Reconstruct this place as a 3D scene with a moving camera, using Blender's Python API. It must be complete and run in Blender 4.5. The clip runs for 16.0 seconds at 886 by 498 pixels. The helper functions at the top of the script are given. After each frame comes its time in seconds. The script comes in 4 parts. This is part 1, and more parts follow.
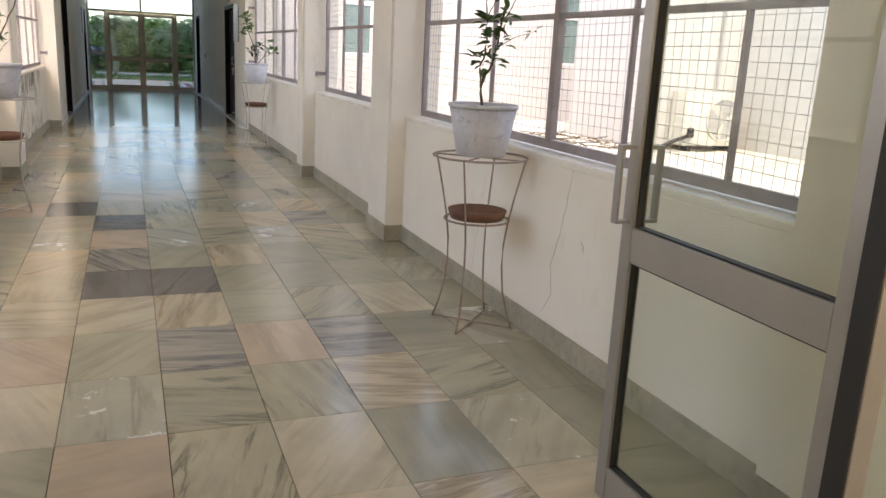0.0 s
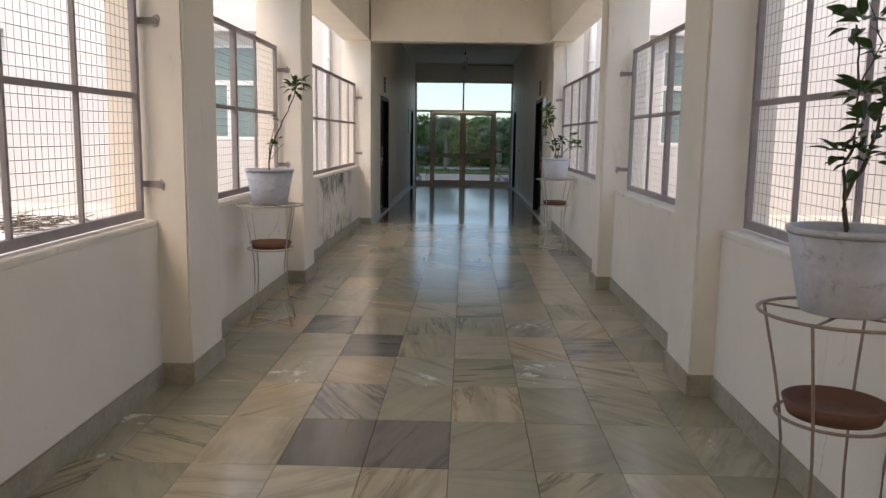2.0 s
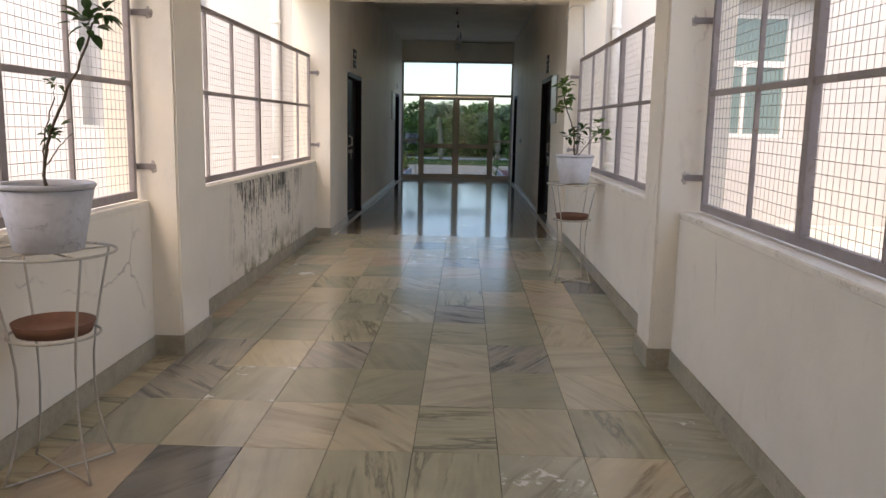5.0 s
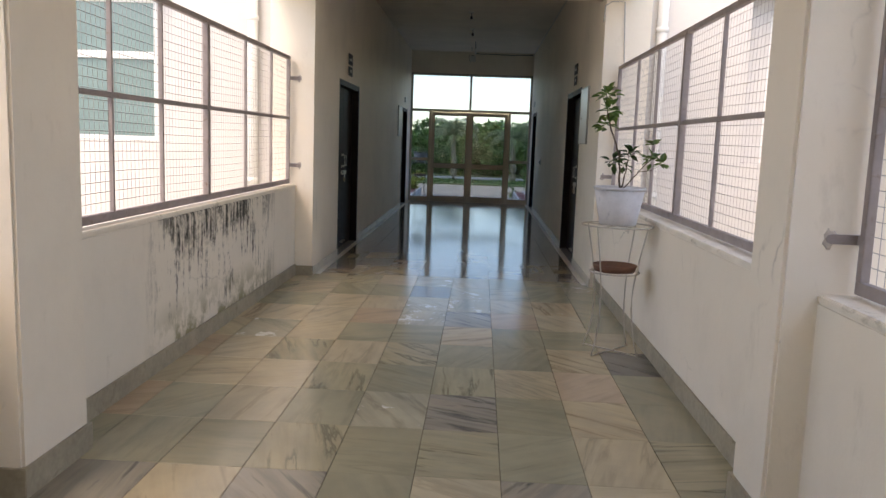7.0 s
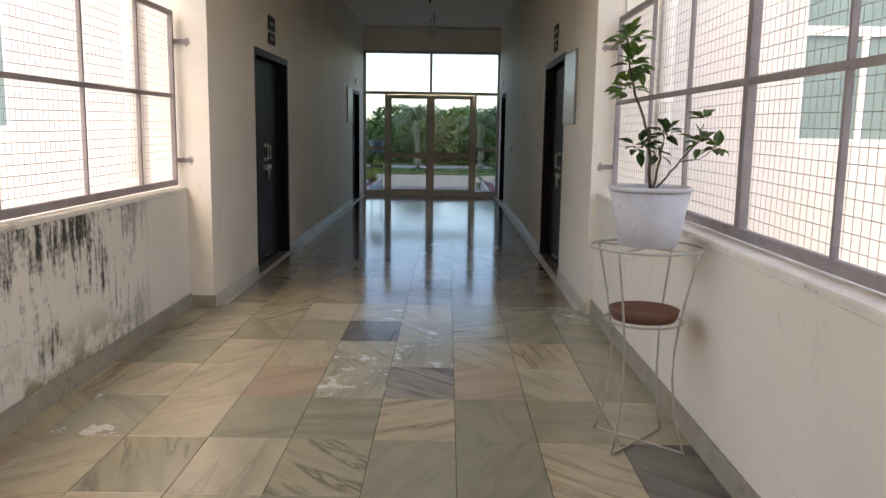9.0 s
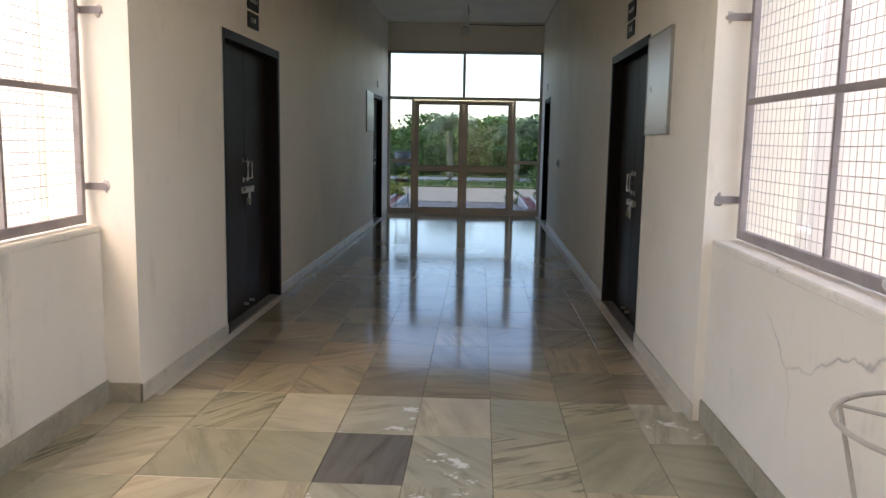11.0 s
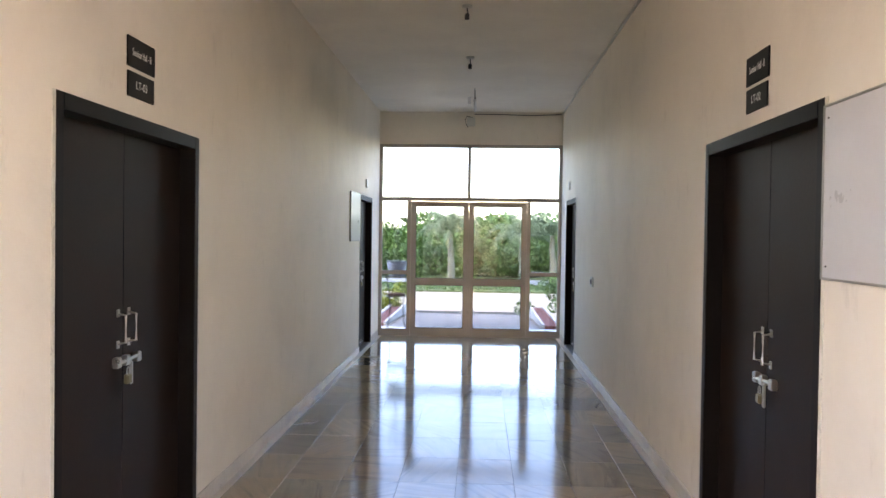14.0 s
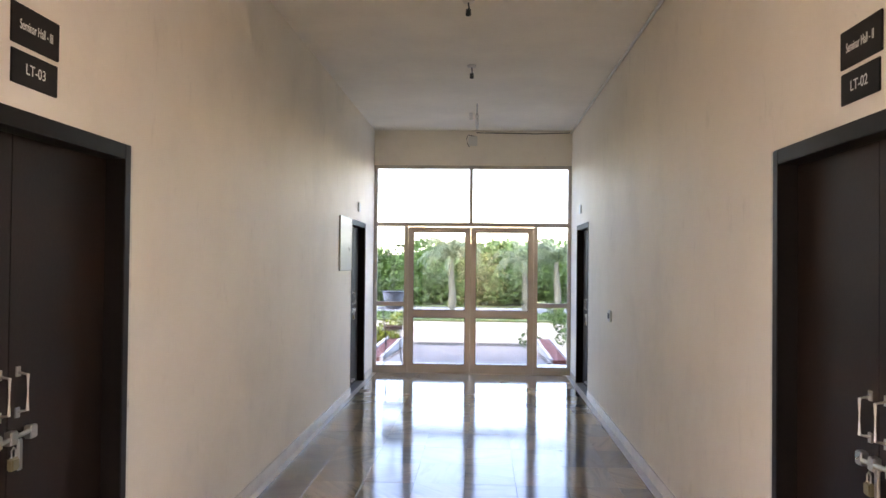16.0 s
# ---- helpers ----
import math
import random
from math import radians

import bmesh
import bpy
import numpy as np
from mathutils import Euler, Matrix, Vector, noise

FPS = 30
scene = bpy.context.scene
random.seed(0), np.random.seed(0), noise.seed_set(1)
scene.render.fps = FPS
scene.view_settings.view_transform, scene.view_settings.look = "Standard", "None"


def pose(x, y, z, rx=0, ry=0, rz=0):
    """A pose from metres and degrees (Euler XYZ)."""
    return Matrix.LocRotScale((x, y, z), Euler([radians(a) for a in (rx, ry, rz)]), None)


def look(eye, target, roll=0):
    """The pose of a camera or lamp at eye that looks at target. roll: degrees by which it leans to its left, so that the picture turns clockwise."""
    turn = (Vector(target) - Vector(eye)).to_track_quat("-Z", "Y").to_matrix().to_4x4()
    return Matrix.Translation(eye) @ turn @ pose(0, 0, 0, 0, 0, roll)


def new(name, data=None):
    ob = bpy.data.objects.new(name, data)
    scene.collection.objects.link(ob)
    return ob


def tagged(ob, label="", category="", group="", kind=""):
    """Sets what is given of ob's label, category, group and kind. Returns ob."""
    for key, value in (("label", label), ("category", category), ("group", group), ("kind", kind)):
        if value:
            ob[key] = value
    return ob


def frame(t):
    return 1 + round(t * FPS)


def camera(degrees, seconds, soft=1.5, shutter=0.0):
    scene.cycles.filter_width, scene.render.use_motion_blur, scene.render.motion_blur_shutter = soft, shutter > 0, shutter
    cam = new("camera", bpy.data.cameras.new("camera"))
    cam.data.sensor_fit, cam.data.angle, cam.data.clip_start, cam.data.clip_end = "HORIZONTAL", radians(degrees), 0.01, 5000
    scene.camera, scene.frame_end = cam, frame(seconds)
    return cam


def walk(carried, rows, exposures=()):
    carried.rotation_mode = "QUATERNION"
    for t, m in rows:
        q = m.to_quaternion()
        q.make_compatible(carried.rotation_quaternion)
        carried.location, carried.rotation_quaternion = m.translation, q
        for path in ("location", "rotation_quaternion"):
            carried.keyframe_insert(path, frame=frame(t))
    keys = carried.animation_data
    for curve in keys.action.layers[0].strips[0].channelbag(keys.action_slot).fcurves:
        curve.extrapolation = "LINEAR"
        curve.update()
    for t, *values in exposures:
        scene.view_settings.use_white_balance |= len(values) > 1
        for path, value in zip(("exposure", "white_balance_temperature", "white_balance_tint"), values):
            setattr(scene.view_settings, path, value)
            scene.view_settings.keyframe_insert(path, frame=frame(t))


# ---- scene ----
cam = camera(58.5, 16.0)
PATH = [
    (0, (-0.17, -0.321, 1.366), (0.553, 1.482, 0.893), 2.9),
    (0.5, (0.056, -0.097, 1.39), (0.387, 1.837, 1.0), 2.9),
    (1, (0.205, 0.194, 1.405), (0.273, 2.165, 1.071), 2.2),
    (1.5, (0.254, 0.557, 1.407), (0.275, 2.534, 1.112), 1.0),
    (2, (0.328, 0.955, 1.395), (0.274, 2.935, 1.114), 0.8),
    (2.5, (0.348, 1.352, 1.382), (0.194, 3.328, 1.114), 0.7),
    (3, (0.336, 1.81, 1.371), (0.202, 3.786, 1.092), 0.1),
    (3.5, (0.402, 2.298, 1.363), (0.299, 4.27, 1.049), 0.4),
    (4, (0.415, 2.77, 1.352), (0.352, 4.744, 1.035), 0.4),
    (4.5, (0.456, 3.274, 1.351), (0.444, 5.248, 1.032), 0.5),
    (5, (0.472, 3.769, 1.389), (0.422, 5.744, 1.079), 1.1),
    (5.2, (0.413, 3.968, 1.395), (0.378, 5.945, 1.096), 1.1),
    (7.3, (0.552, 5.792, 1.405), (0.461, 7.772, 1.137), 2.0),
    (7.5, (0.592, 5.997, 1.378), (0.493, 7.975, 1.1), 1.3),
    (8, (0.579, 6.538, 1.383), (0.566, 8.52, 1.114), 1.3),
    (8.5, (0.628, 7.045, 1.379), (0.641, 9.026, 1.102), 1.3),
    (9, (0.586, 7.548, 1.365), (0.579, 9.526, 1.07), 0.9),
    (9.2, (0.588, 7.748, 1.361), (0.575, 9.727, 1.073), 0.9),
    (11.3, (0.546, 9.843, 1.395), (0.447, 11.823, 1.129), 0.9),
    (11.5, (0.523, 10.035, 1.424), (0.43, 12.017, 1.17), 0.5),
    (12, (0.509, 10.504, 1.472), (0.405, 12.492, 1.276), 0.7),
    (12.5, (0.465, 10.936, 1.536), (0.316, 12.928, 1.43), 0.7),
    (13, (0.409, 11.31, 1.575), (0.292, 13.306, 1.533), -0.1),
    (13.5, (0.433, 11.669, 1.585), (0.339, 13.667, 1.537), 0.7),
    (14, (0.408, 11.99, 1.578), (0.314, 13.988, 1.543), 0.8),
    (14.5, (0.394, 12.292, 1.579), (0.303, 14.289, 1.55), 0.4),
    (15, (0.439, 12.533, 1.593), (0.314, 14.529, 1.565), 1.1),
    (15.5, (0.429, 12.742, 1.598), (0.285, 14.737, 1.604), 1.0),
    (16, (0.383, 12.931, 1.602), (0.285, 14.929, 1.634), 0.6),
]
EXPOSURES = [(0.0, 2.75, 9700, 17), (0.5, 2.3, 9500, 17), (1.0, 2.1, 9400, 18), (1.5, 1.9, 9300, 18), (2.5, 2.15, 9400, 18), (5.0, 2.25, 9800, 19), (9.0, 2.55, 9900, 19), (11.5, 3.05, 9900, 19), (12.5, 3.5, 9900, 20), (13.0, 3.85, 9800, 19), (14.0, 4.5, 10400, 27), (16.0, 4.8, 11000, 31)]
walk(cam, [(t, look(eye, target, roll)) for t, eye, target, roll in PATH], EXPOSURES)

# ---- daylight: bright hazy sky, a soft high sun ----
world = bpy.data.worlds.new("sky")
scene.world = world
world.use_nodes = True
wn = world.node_tree.nodes
sky = wn.new("ShaderNodeTexSky")
sky.sky_type = "NISHITA"
sky.sun_disc = False
sky.sun_elevation = radians(56)
sky.sun_rotation = radians(203)
sky.air_density, sky.dust_density, sky.ozone_density = 1.0, 0.7, 2.5
wn["Background"].inputs["Strength"].default_value = 0.15
world.node_tree.links.new(sky.outputs["Color"], wn["Background"].inputs["Color"])
sun = new("sun", bpy.data.lights.new("sun", "SUN"))
sun.data.energy = 0.6
sun.data.angle = radians(40)
sun.data.color = (1.0, 0.98, 0.95)
sun.matrix_basis = look((-5, -12, 19), (0, 0, 0))
# added fill lamp in an assumed side opening of the lobby, out of view
lobby = new("lobby_fill", bpy.data.lights.new("lobby_fill", "AREA"))
lobby.data.shape = "RECTANGLE"
lobby.data.size, lobby.data.size_y = 1.9, 1.9
lobby.data.energy = 9
lobby.data.color = (1.0, 0.98, 0.95)
lobby.matrix_basis = look((-1.30, -2.4, 1.95), (0.7, -2.4, 1.95))


# ---- materials ----
def nd(t, kind, **ins):
    n = t.nodes.new(kind)
    for k, v in ins.items():
        n.inputs[k.replace("_", " ")].default_value = v
    return n


def ramp(t, src, stops):
    r = t.nodes.new("ShaderNodeValToRGB")
    e = r.color_ramp.elements
    while len(e) < len(stops):
        e.new(0.5)
    for el, (p, c) in zip(e, stops):
        el.position = p
        el.color = (*c, 1) if len(c) == 3 else c
    t.links.new(src, r.inputs["Fac"])
    return r.outputs["Color"]


def mixc(t, fac, a, b, mode="MIX"):
    m = t.nodes.new("ShaderNodeMix")
    m.data_type = "RGBA"
    m.blend_type = mode
    for sock, v in ((m.inputs[0], fac), (m.inputs[6], a), (m.inputs[7], b)):
        if isinstance(v, bpy.types.NodeSocket):
            t.links.new(v, sock)
        else:
            sock.default_value = v if not isinstance(v, tuple) else (*v, 1)[:4]
    return m.outputs[2]


def base(name):
    m = bpy.data.materials.new(name)
    m.use_nodes = True
    t = m.node_tree
    return m, t, t.nodes["Principled BSDF"], t.nodes.new("ShaderNodeTexCoord")


def mat(name, color, rough=0.6, metal=0.0, vary=0.12, big=1.5, fine=40.0, bump=0.15, dist=0.003, stain=None, coords="Object", spec=0.5):
    """Paint, metal, stone or soil: the colour with broad blotches, fine grain and relief; stain: a second colour in sparse patches."""
    m, t, p, tc = base(name)
    a = nd(t, "ShaderNodeTexNoise", Scale=big, Detail=6.0, Roughness=0.6)
    b = nd(t, "ShaderNodeTexNoise", Scale=fine, Detail=4.0)
    for n in (a, b):
        t.links.new(tc.outputs[coords], n.inputs["Vector"])
    dark = tuple(c * (1 - vary) for c in color)
    light = tuple(min(1, c * (1 + vary)) for c in color)
    c = ramp(t, a.outputs["Fac"], [(0.3, dark), (0.7, light)])
    c = mixc(t, 0.25 * min(1, vary * 4), c, ramp(t, b.outputs["Fac"], [(0.3, tuple(x * 0.75 for x in color)), (0.7, light)]))
    if stain:
        s = nd(t, "ShaderNodeTexNoise", Scale=big * 2.3, Detail=9.0, Roughness=0.7, Distortion=0.6)
        t.links.new(tc.outputs[coords], s.inputs["Vector"])
        f = ramp(t, s.outputs["Fac"], [(0.58, (0, 0, 0)), (0.75, (1, 1, 1))])
        c = mixc(t, f, c, stain)
    t.links.new(c, p.inputs["Base Color"])
    r = t.nodes.new("ShaderNodeMapRange")
    r.inputs[3].default_value, r.inputs[4].default_value = max(0.02, rough - 0.1), min(1, rough + 0.1)
    t.links.new(a.outputs["Fac"], r.inputs[0])
    t.links.new(r.outputs[0], p.inputs["Roughness"])
    p.inputs["Metallic"].default_value = metal
    p.inputs["Specular IOR Level"].default_value = spec
    if bump:
        bp = nd(t, "ShaderNodeBump", Strength=bump, Distance=dist)
        t.links.new(b.outputs["Fac"], bp.inputs["Height"])
        t.links.new(bp.outputs["Normal"], p.inputs["Normal"])
    return m


def wall_paint(name, color, damp=False, cracks=True):
    """Distemper on plaster: hairline cracks, rubbed patches, drips; damp: black and green mould on one stretch of parapet."""
    m, t, p, tc = base(name)
    P = tc.outputs["Object"]
    a = nd(t, "ShaderNodeTexNoise", Scale=0.9, Detail=7.0, Roughness=0.62)
    g = nd(t, "ShaderNodeTexNoise", Scale=70.0, Detail=3.0)
    u = nd(t, "ShaderNodeTexNoise", Scale=6.0, Detail=5.0)
    for n in (a, g, u):
        t.links.new(P, n.inputs["Vector"])
    c = ramp(t, a.outputs["Fac"], [(0.28, tuple(x * 0.9 for x in color)), (0.5, color), (0.75, tuple(min(1, x * 1.05) for x in color))])
    # drips: noise drawn out in height
    mp = t.nodes.new("ShaderNodeMapping")
    mp.inputs["Scale"].default_value = (4.2, 4.2, 1.5)
    t.links.new(P, mp.inputs["Vector"])
    d = nd(t, "ShaderNodeTexNoise", Scale=1.6, Detail=8.0, Roughness=0.7)
    t.links.new(mp.outputs["Vector"], d.inputs["Vector"])
    c = mixc(t, ramp(t, d.outputs["Fac"], [(0.60, (0, 0, 0)), (0.85, (0.45, 0.45, 0.45))]), c, (0.42, 0.36, 0.28))
    # scuffs
    s = nd(t, "ShaderNodeTexNoise", Scale=3.1, Detail=10.0, Roughness=0.75)
    t.links.new(P, s.inputs["Vector"])
    c = mixc(t, ramp(t, s.outputs["Fac"], [(0.66, (0, 0, 0)), (0.74, (0.4, 0.4, 0.4))]), c, (0.4, 0.37, 0.33))
    # hairline cracks
    v = nd(t, "ShaderNodeTexVoronoi", Scale=0.8)
    v.feature = "DISTANCE_TO_EDGE"
    wv = mixc(t, 0.12, P, u.outputs["Color"])
    t.links.new(wv, v.inputs["Vector"])
    crack = ramp(t, v.outputs["Distance"], [(0.0, (1, 1, 1)), (0.005, (0, 0, 0))])
    gate = ramp(t, a.outputs["Fac"], [(0.55, (0, 0, 0)), (0.65, (0.6, 0.6, 0.6))])
    if cracks:
        c = mixc(t, mixc(t, 1.0, crack, gate, "MULTIPLY"), c, (0.2, 0.17, 0.15))
    if damp:
        sx = t.nodes.new("ShaderNodeSeparateXYZ")
        t.links.new(P, sx.inputs[0])
        zone = ramp(t, mr(t, sx.outputs["Y"], 8.8, 13.6), [(0.2, (0, 0, 0)), (0.3, (1, 1, 1)), (0.7, (1, 1, 1)), (0.82, (0, 0, 0))])
        # drips hang from the sill: thinner and sparser downwards, thick where the damp gathers
        md = t.nodes.new("ShaderNodeMapping")
        md.inputs["Scale"].default_value = (9.0, 9.0, 1.3)
        t.links.new(P, md.inputs["Vector"])
        dn = nd(t, "ShaderNodeTexNoise", Scale=1.8, Detail=7.0, Roughness=0.65)
        t.links.new(md.outputs["Vector"], dn.inputs["Vector"])
        cl = nd(t, "ShaderNodeTexNoise", Scale=2.2, Detail=2.0)
        t.links.new(P, cl.inputs["Vector"])
        sp = nd(t, "ShaderNodeTexNoise", Scale=26.0, Detail=5.0, Roughness=0.7)
        t.links.new(P, sp.inputs["Vector"])

        def weigh(src, k, to):
            w = t.nodes.new("ShaderNodeMath")
            w.operation = "MULTIPLY_ADD"
            w.inputs[1].default_value = k
            t.links.new(src, w.inputs[0])
            if isinstance(to, float):
                w.inputs[2].default_value = to
            else:
                t.links.new(to, w.inputs[2])
            return w.outputs[0]

        v = weigh(sx.outputs["Z"], 0.26, weigh(cl.outputs["Fac"], 0.7, weigh(sp.outputs["Fac"], 0.45, weigh(dn.outputs["Fac"], 1.0, -0.765))))
        drip = ramp(t, v, [(0.47, (0, 0, 0)), (0.56, (0.55, 0.55, 0.55)), (0.64, (1, 1, 1))])
        c = mixc(t, mixc(t, 1.0, zone, drip, "MULTIPLY"), c, (0.05, 0.046, 0.038))
        low = ramp(t, sx.outputs["Z"], [(0.12, (1, 1, 1)), (0.40, (0, 0, 0))])
        gr = ramp(t, s.outputs["Fac"], [(0.46, (0, 0, 0)), (0.56, (0.85, 0.85, 0.85))])
        f2 = mixc(t, 1.0, mixc(t, 1.0, zone, low, "MULTIPLY"), gr, "MULTIPLY")
        c = mixc(t, f2, c, (0.22, 0.2, 0.08))
    t.links.new(c, p.inputs["Base Color"])
    p.inputs["Roughness"].default_value = 0.62
    p.inputs["Specular IOR Level"].default_value = 0.25
    b1 = nd(t, "ShaderNodeBump", Strength=0.18, Distance=0.003)
    t.links.new(g.outputs["Fac"], b1.inputs["Height"])
    b2 = nd(t, "ShaderNodeBump", Strength=0.25, Distance=0.02)
    t.links.new(u.outputs["Fac"], b2.inputs["Height"])
    t.links.new(b1.outputs["Normal"], b2.inputs["Normal"])
    t.links.new(b2.outputs["Normal"], p.inputs["Normal"])
    return m


def mr(t, src, lo, hi):
    r = t.nodes.new("ShaderNodeMapRange")
    r.inputs[1].default_value, r.inputs[2].default_value = lo, hi
    t.links.new(src, r.inputs[0])
    return r.outputs[0]


def marble(name, rough, tints, streak=0.5, vein=(0.16, 0.145, 0.11), pits=0.1, island=False):
    """Veined marble: each slab takes a tint between the given ones and its own direction of streaks; pits: how much pale chipped patching it shows."""
    m, t, p, tc = base(name)
    if island:
        rnd = t.nodes.new("ShaderNodeNewGeometry").outputs["Random Per Island"]
    else:
        rnd = t.nodes.new("ShaderNodeObjectInfo").outputs["Random"]
    wn2 = t.nodes.new("ShaderNodeTexWhiteNoise")
    wn2.noise_dimensions = "1D"
    t.links.new(rnd, wn2.inputs["W"])
    off = t.nodes.new("ShaderNodeVectorMath")
    off.operation = "SCALE"
    off.inputs[3].default_value = 40.0
    t.links.new(wn2.outputs["Color"], off.inputs[0])
    rot = t.nodes.new("ShaderNodeVectorRotate")
    rot.rotation_type = "Z_AXIS"
    t.links.new(tc.outputs["Object"], rot.inputs["Vector"])
    an = t.nodes.new("ShaderNodeMath")
    an.operation = "MULTIPLY"
    an.inputs[1].default_value = 6.28
    t.links.new(rnd, an.inputs[0])
    t.links.new(an.outputs[0], rot.inputs["Angle"])
    add = t.nodes.new("ShaderNodeVectorMath")
    t.links.new(rot.outputs[0], add.inputs[0])
    t.links.new(off.outputs[0], add.inputs[1])
    P = add.outputs[0]
    st = t.nodes.new("ShaderNodeMapping")
    st.inputs["Scale"].default_value = (0.5, 4.2, 1.0)
    t.links.new(P, st.inputs["Vector"])
    n1 = nd(t, "ShaderNodeTexNoise", Scale=1.7, Detail=6.0, Roughness=0.55, Distortion=0.35)
    n3 = nd(t, "ShaderNodeTexNoise", Scale=2.3, Detail=5.0, Roughness=0.6, Distortion=0.4)
    n2 = nd(t, "ShaderNodeTexNoise", Scale=4.5, Detail=10.0, Roughness=0.72)
    n4 = nd(t, "ShaderNodeTexNoise", Scale=2.4, Detail=4.0, Roughness=0.6)
    for n in (n1, n3):
        t.links.new(st.outputs["Vector"], n.inputs["Vector"])
    for n in (n2, n4):
        t.links.new(P, n.inputs["Vector"])
    k = len(tints) - 1
    tint = ramp(t, wn2.outputs["Value"], [(q / k, c) for q, c in enumerate(tints)])
    cloud = ramp(t, n4.outputs["Fac"], [(0.3, (0.86, 0.87, 0.87)), (0.7, (1.12, 1.10, 1.07))])
    c = mixc(t, 1.0, tint, cloud, "MULTIPLY")
    # broad soft bands, then a few darker streaks with a feathered side
    band = ramp(t, n1.outputs["Fac"], [(0.30, (0.72, 0.72, 0.70)), (0.45, (1.0, 1.0, 1.0)), (0.55, (1.10, 1.07, 1.03)), (0.72, (0.82, 0.80, 0.78))])
    c = mixc(t, 0.4 + 0.6 * streak, c, mixc(t, 1.0, c, band, "MULTIPLY"))
    dk = ramp(t, n3.outputs["Fac"], [(0.53, (0, 0, 0)), (0.60, (streak * 0.75,) * 3), (0.615, (streak,) * 3), (0.64, (streak * 0.15,) * 3), (0.70, (0, 0, 0))])
    c = mixc(t, dk, c, vein)
    fine = ramp(t, n3.outputs["Fac"], [(0.36, (streak * 0.5,) * 3), (0.45, (0, 0, 0))])
    c = mixc(t, fine, c, tuple(x * 2.0 for x in vein))
    lo = 0.70 - 0.118 * pits
    chip = ramp(t, n2.outputs["Fac"], [(lo, (0, 0, 0)), (lo + 0.03, (0.85, 0.85, 0.85))])
    c = mixc(t, chip, c, (0.74, 0.71, 0.64))
    t.links.new(c, p.inputs["Base Color"])
    r = t.nodes.new("ShaderNodeMapRange")
    r.inputs[3].default_value, r.inputs[4].default_value = rough * 0.6, rough * 1.5
    t.links.new(n2.outputs["Fac"], r.inputs[0])
    t.links.new(r.outputs[0], p.inputs["Roughness"])
    w = nd(t, "ShaderNodeTexNoise", Scale=3.0, Detail=3.0)
    t.links.new(P, w.inputs["Vector"])
    bp = nd(t, "ShaderNodeBump", Strength=0.10, Distance=0.004)
    t.links.new(w.outputs["Fac"], bp.inputs["Height"])
    t.links.new(bp.outputs["Normal"], p.inputs["Normal"])
    return m


def glass_mat(name, tint=(1, 1, 1)):
    m, t, p, tc = base(name)
    tr = t.nodes.new("ShaderNodeBsdfTransparent")
    tr.inputs[0].default_value = (*tint, 1)
    gl = t.nodes.new("ShaderNodeBsdfGlossy")
    gl.inputs["Roughness"].default_value = 0.01
    lw = t.nodes.new("ShaderNodeLayerWeight")
    lw.inputs[0].default_value = 0.5
    pw = t.nodes.new("ShaderNodeMath")
    pw.operation = "POWER"
    pw.inputs[1].default_value = 4.0
    t.links.new(lw.outputs["Facing"], pw.inputs[0])
    fr = t.nodes.new("ShaderNodeMath")
    fr.operation = "MULTIPLY_ADD"
    fr.inputs[1].default_value, fr.inputs[2].default_value = 0.5, 0.04
    t.links.new(pw.outputs[0], fr.inputs[0])
    mx = t.nodes.new("ShaderNodeMixShader")
    t.links.new(fr.outputs[0], mx.inputs[0])
    t.links.new(tr.outputs[0], mx.inputs[1])
    t.links.new(gl.outputs[0], mx.inputs[2])
    t.links.new(mx.outputs[0], t.nodes["Material Output"].inputs["Surface"])
    return m


def leaf_mat(name, lo, hi):
    m, t, p, tc = base(name)
    r = t.nodes.new("ShaderNodeObjectInfo").outputs["Random"]
    g = t.nodes.new("ShaderNodeNewGeometry").outputs["Random Per Island"]
    s = t.nodes.new("ShaderNodeMath")
    s.operation = "ADD"
    t.links.new(r, s.inputs[0])
    t.links.new(g, s.inputs[1])
    f = t.nodes.new("ShaderNodeMath")
    f.operation = "FRACT"
    t.links.new(s.outputs[0], f.inputs[0])
    c = ramp(t, f.outputs[0], [(0.0, lo), (1.0, hi)])
    t.links.new(c, p.inputs["Base Color"])
    p.inputs["Roughness"].default_value = 0.45
    tl = t.nodes.new("ShaderNodeBsdfTranslucent")
    t.links.new(c, tl.inputs[0])
    mx = t.nodes.new("ShaderNodeMixShader")
    mx.inputs[0].default_value = 0.3
    t.links.new(p.outputs[0], mx.inputs[1])
    t.links.new(tl.outputs[0], mx.inputs[2])
    t.links.new(mx.outputs[0], t.nodes["Material Output"].inputs["Surface"])
    return m


M_WALL = wall_paint("wall paint", (0.86, 0.785, 0.675), cracks=False)
M_PARAPET = wall_paint("parapet paint", (0.845, 0.77, 0.665))
M_DAMP = wall_paint("damp parapet paint", (0.82, 0.755, 0.66), True)
M_CEIL = mat("ceiling distemper", (0.89, 0.83, 0.735), 0.8, vary=0.06, bump=0.08)
M_OUT = mat("outside whitewash", (0.54, 0.525, 0.51), 0.8, vary=0.06, big=0.5, fine=30, bump=0.2)
M_SKIRT = mat("skirting stone", (0.38, 0.335, 0.255), 0.55, vary=0.25, big=5, bump=0.05, stain=(0.22, 0.18, 0.12))
M_SLATE = mat("dark threshold stone", (0.17, 0.15, 0.12), 0.5, vary=0.2, big=5, bump=0.05)
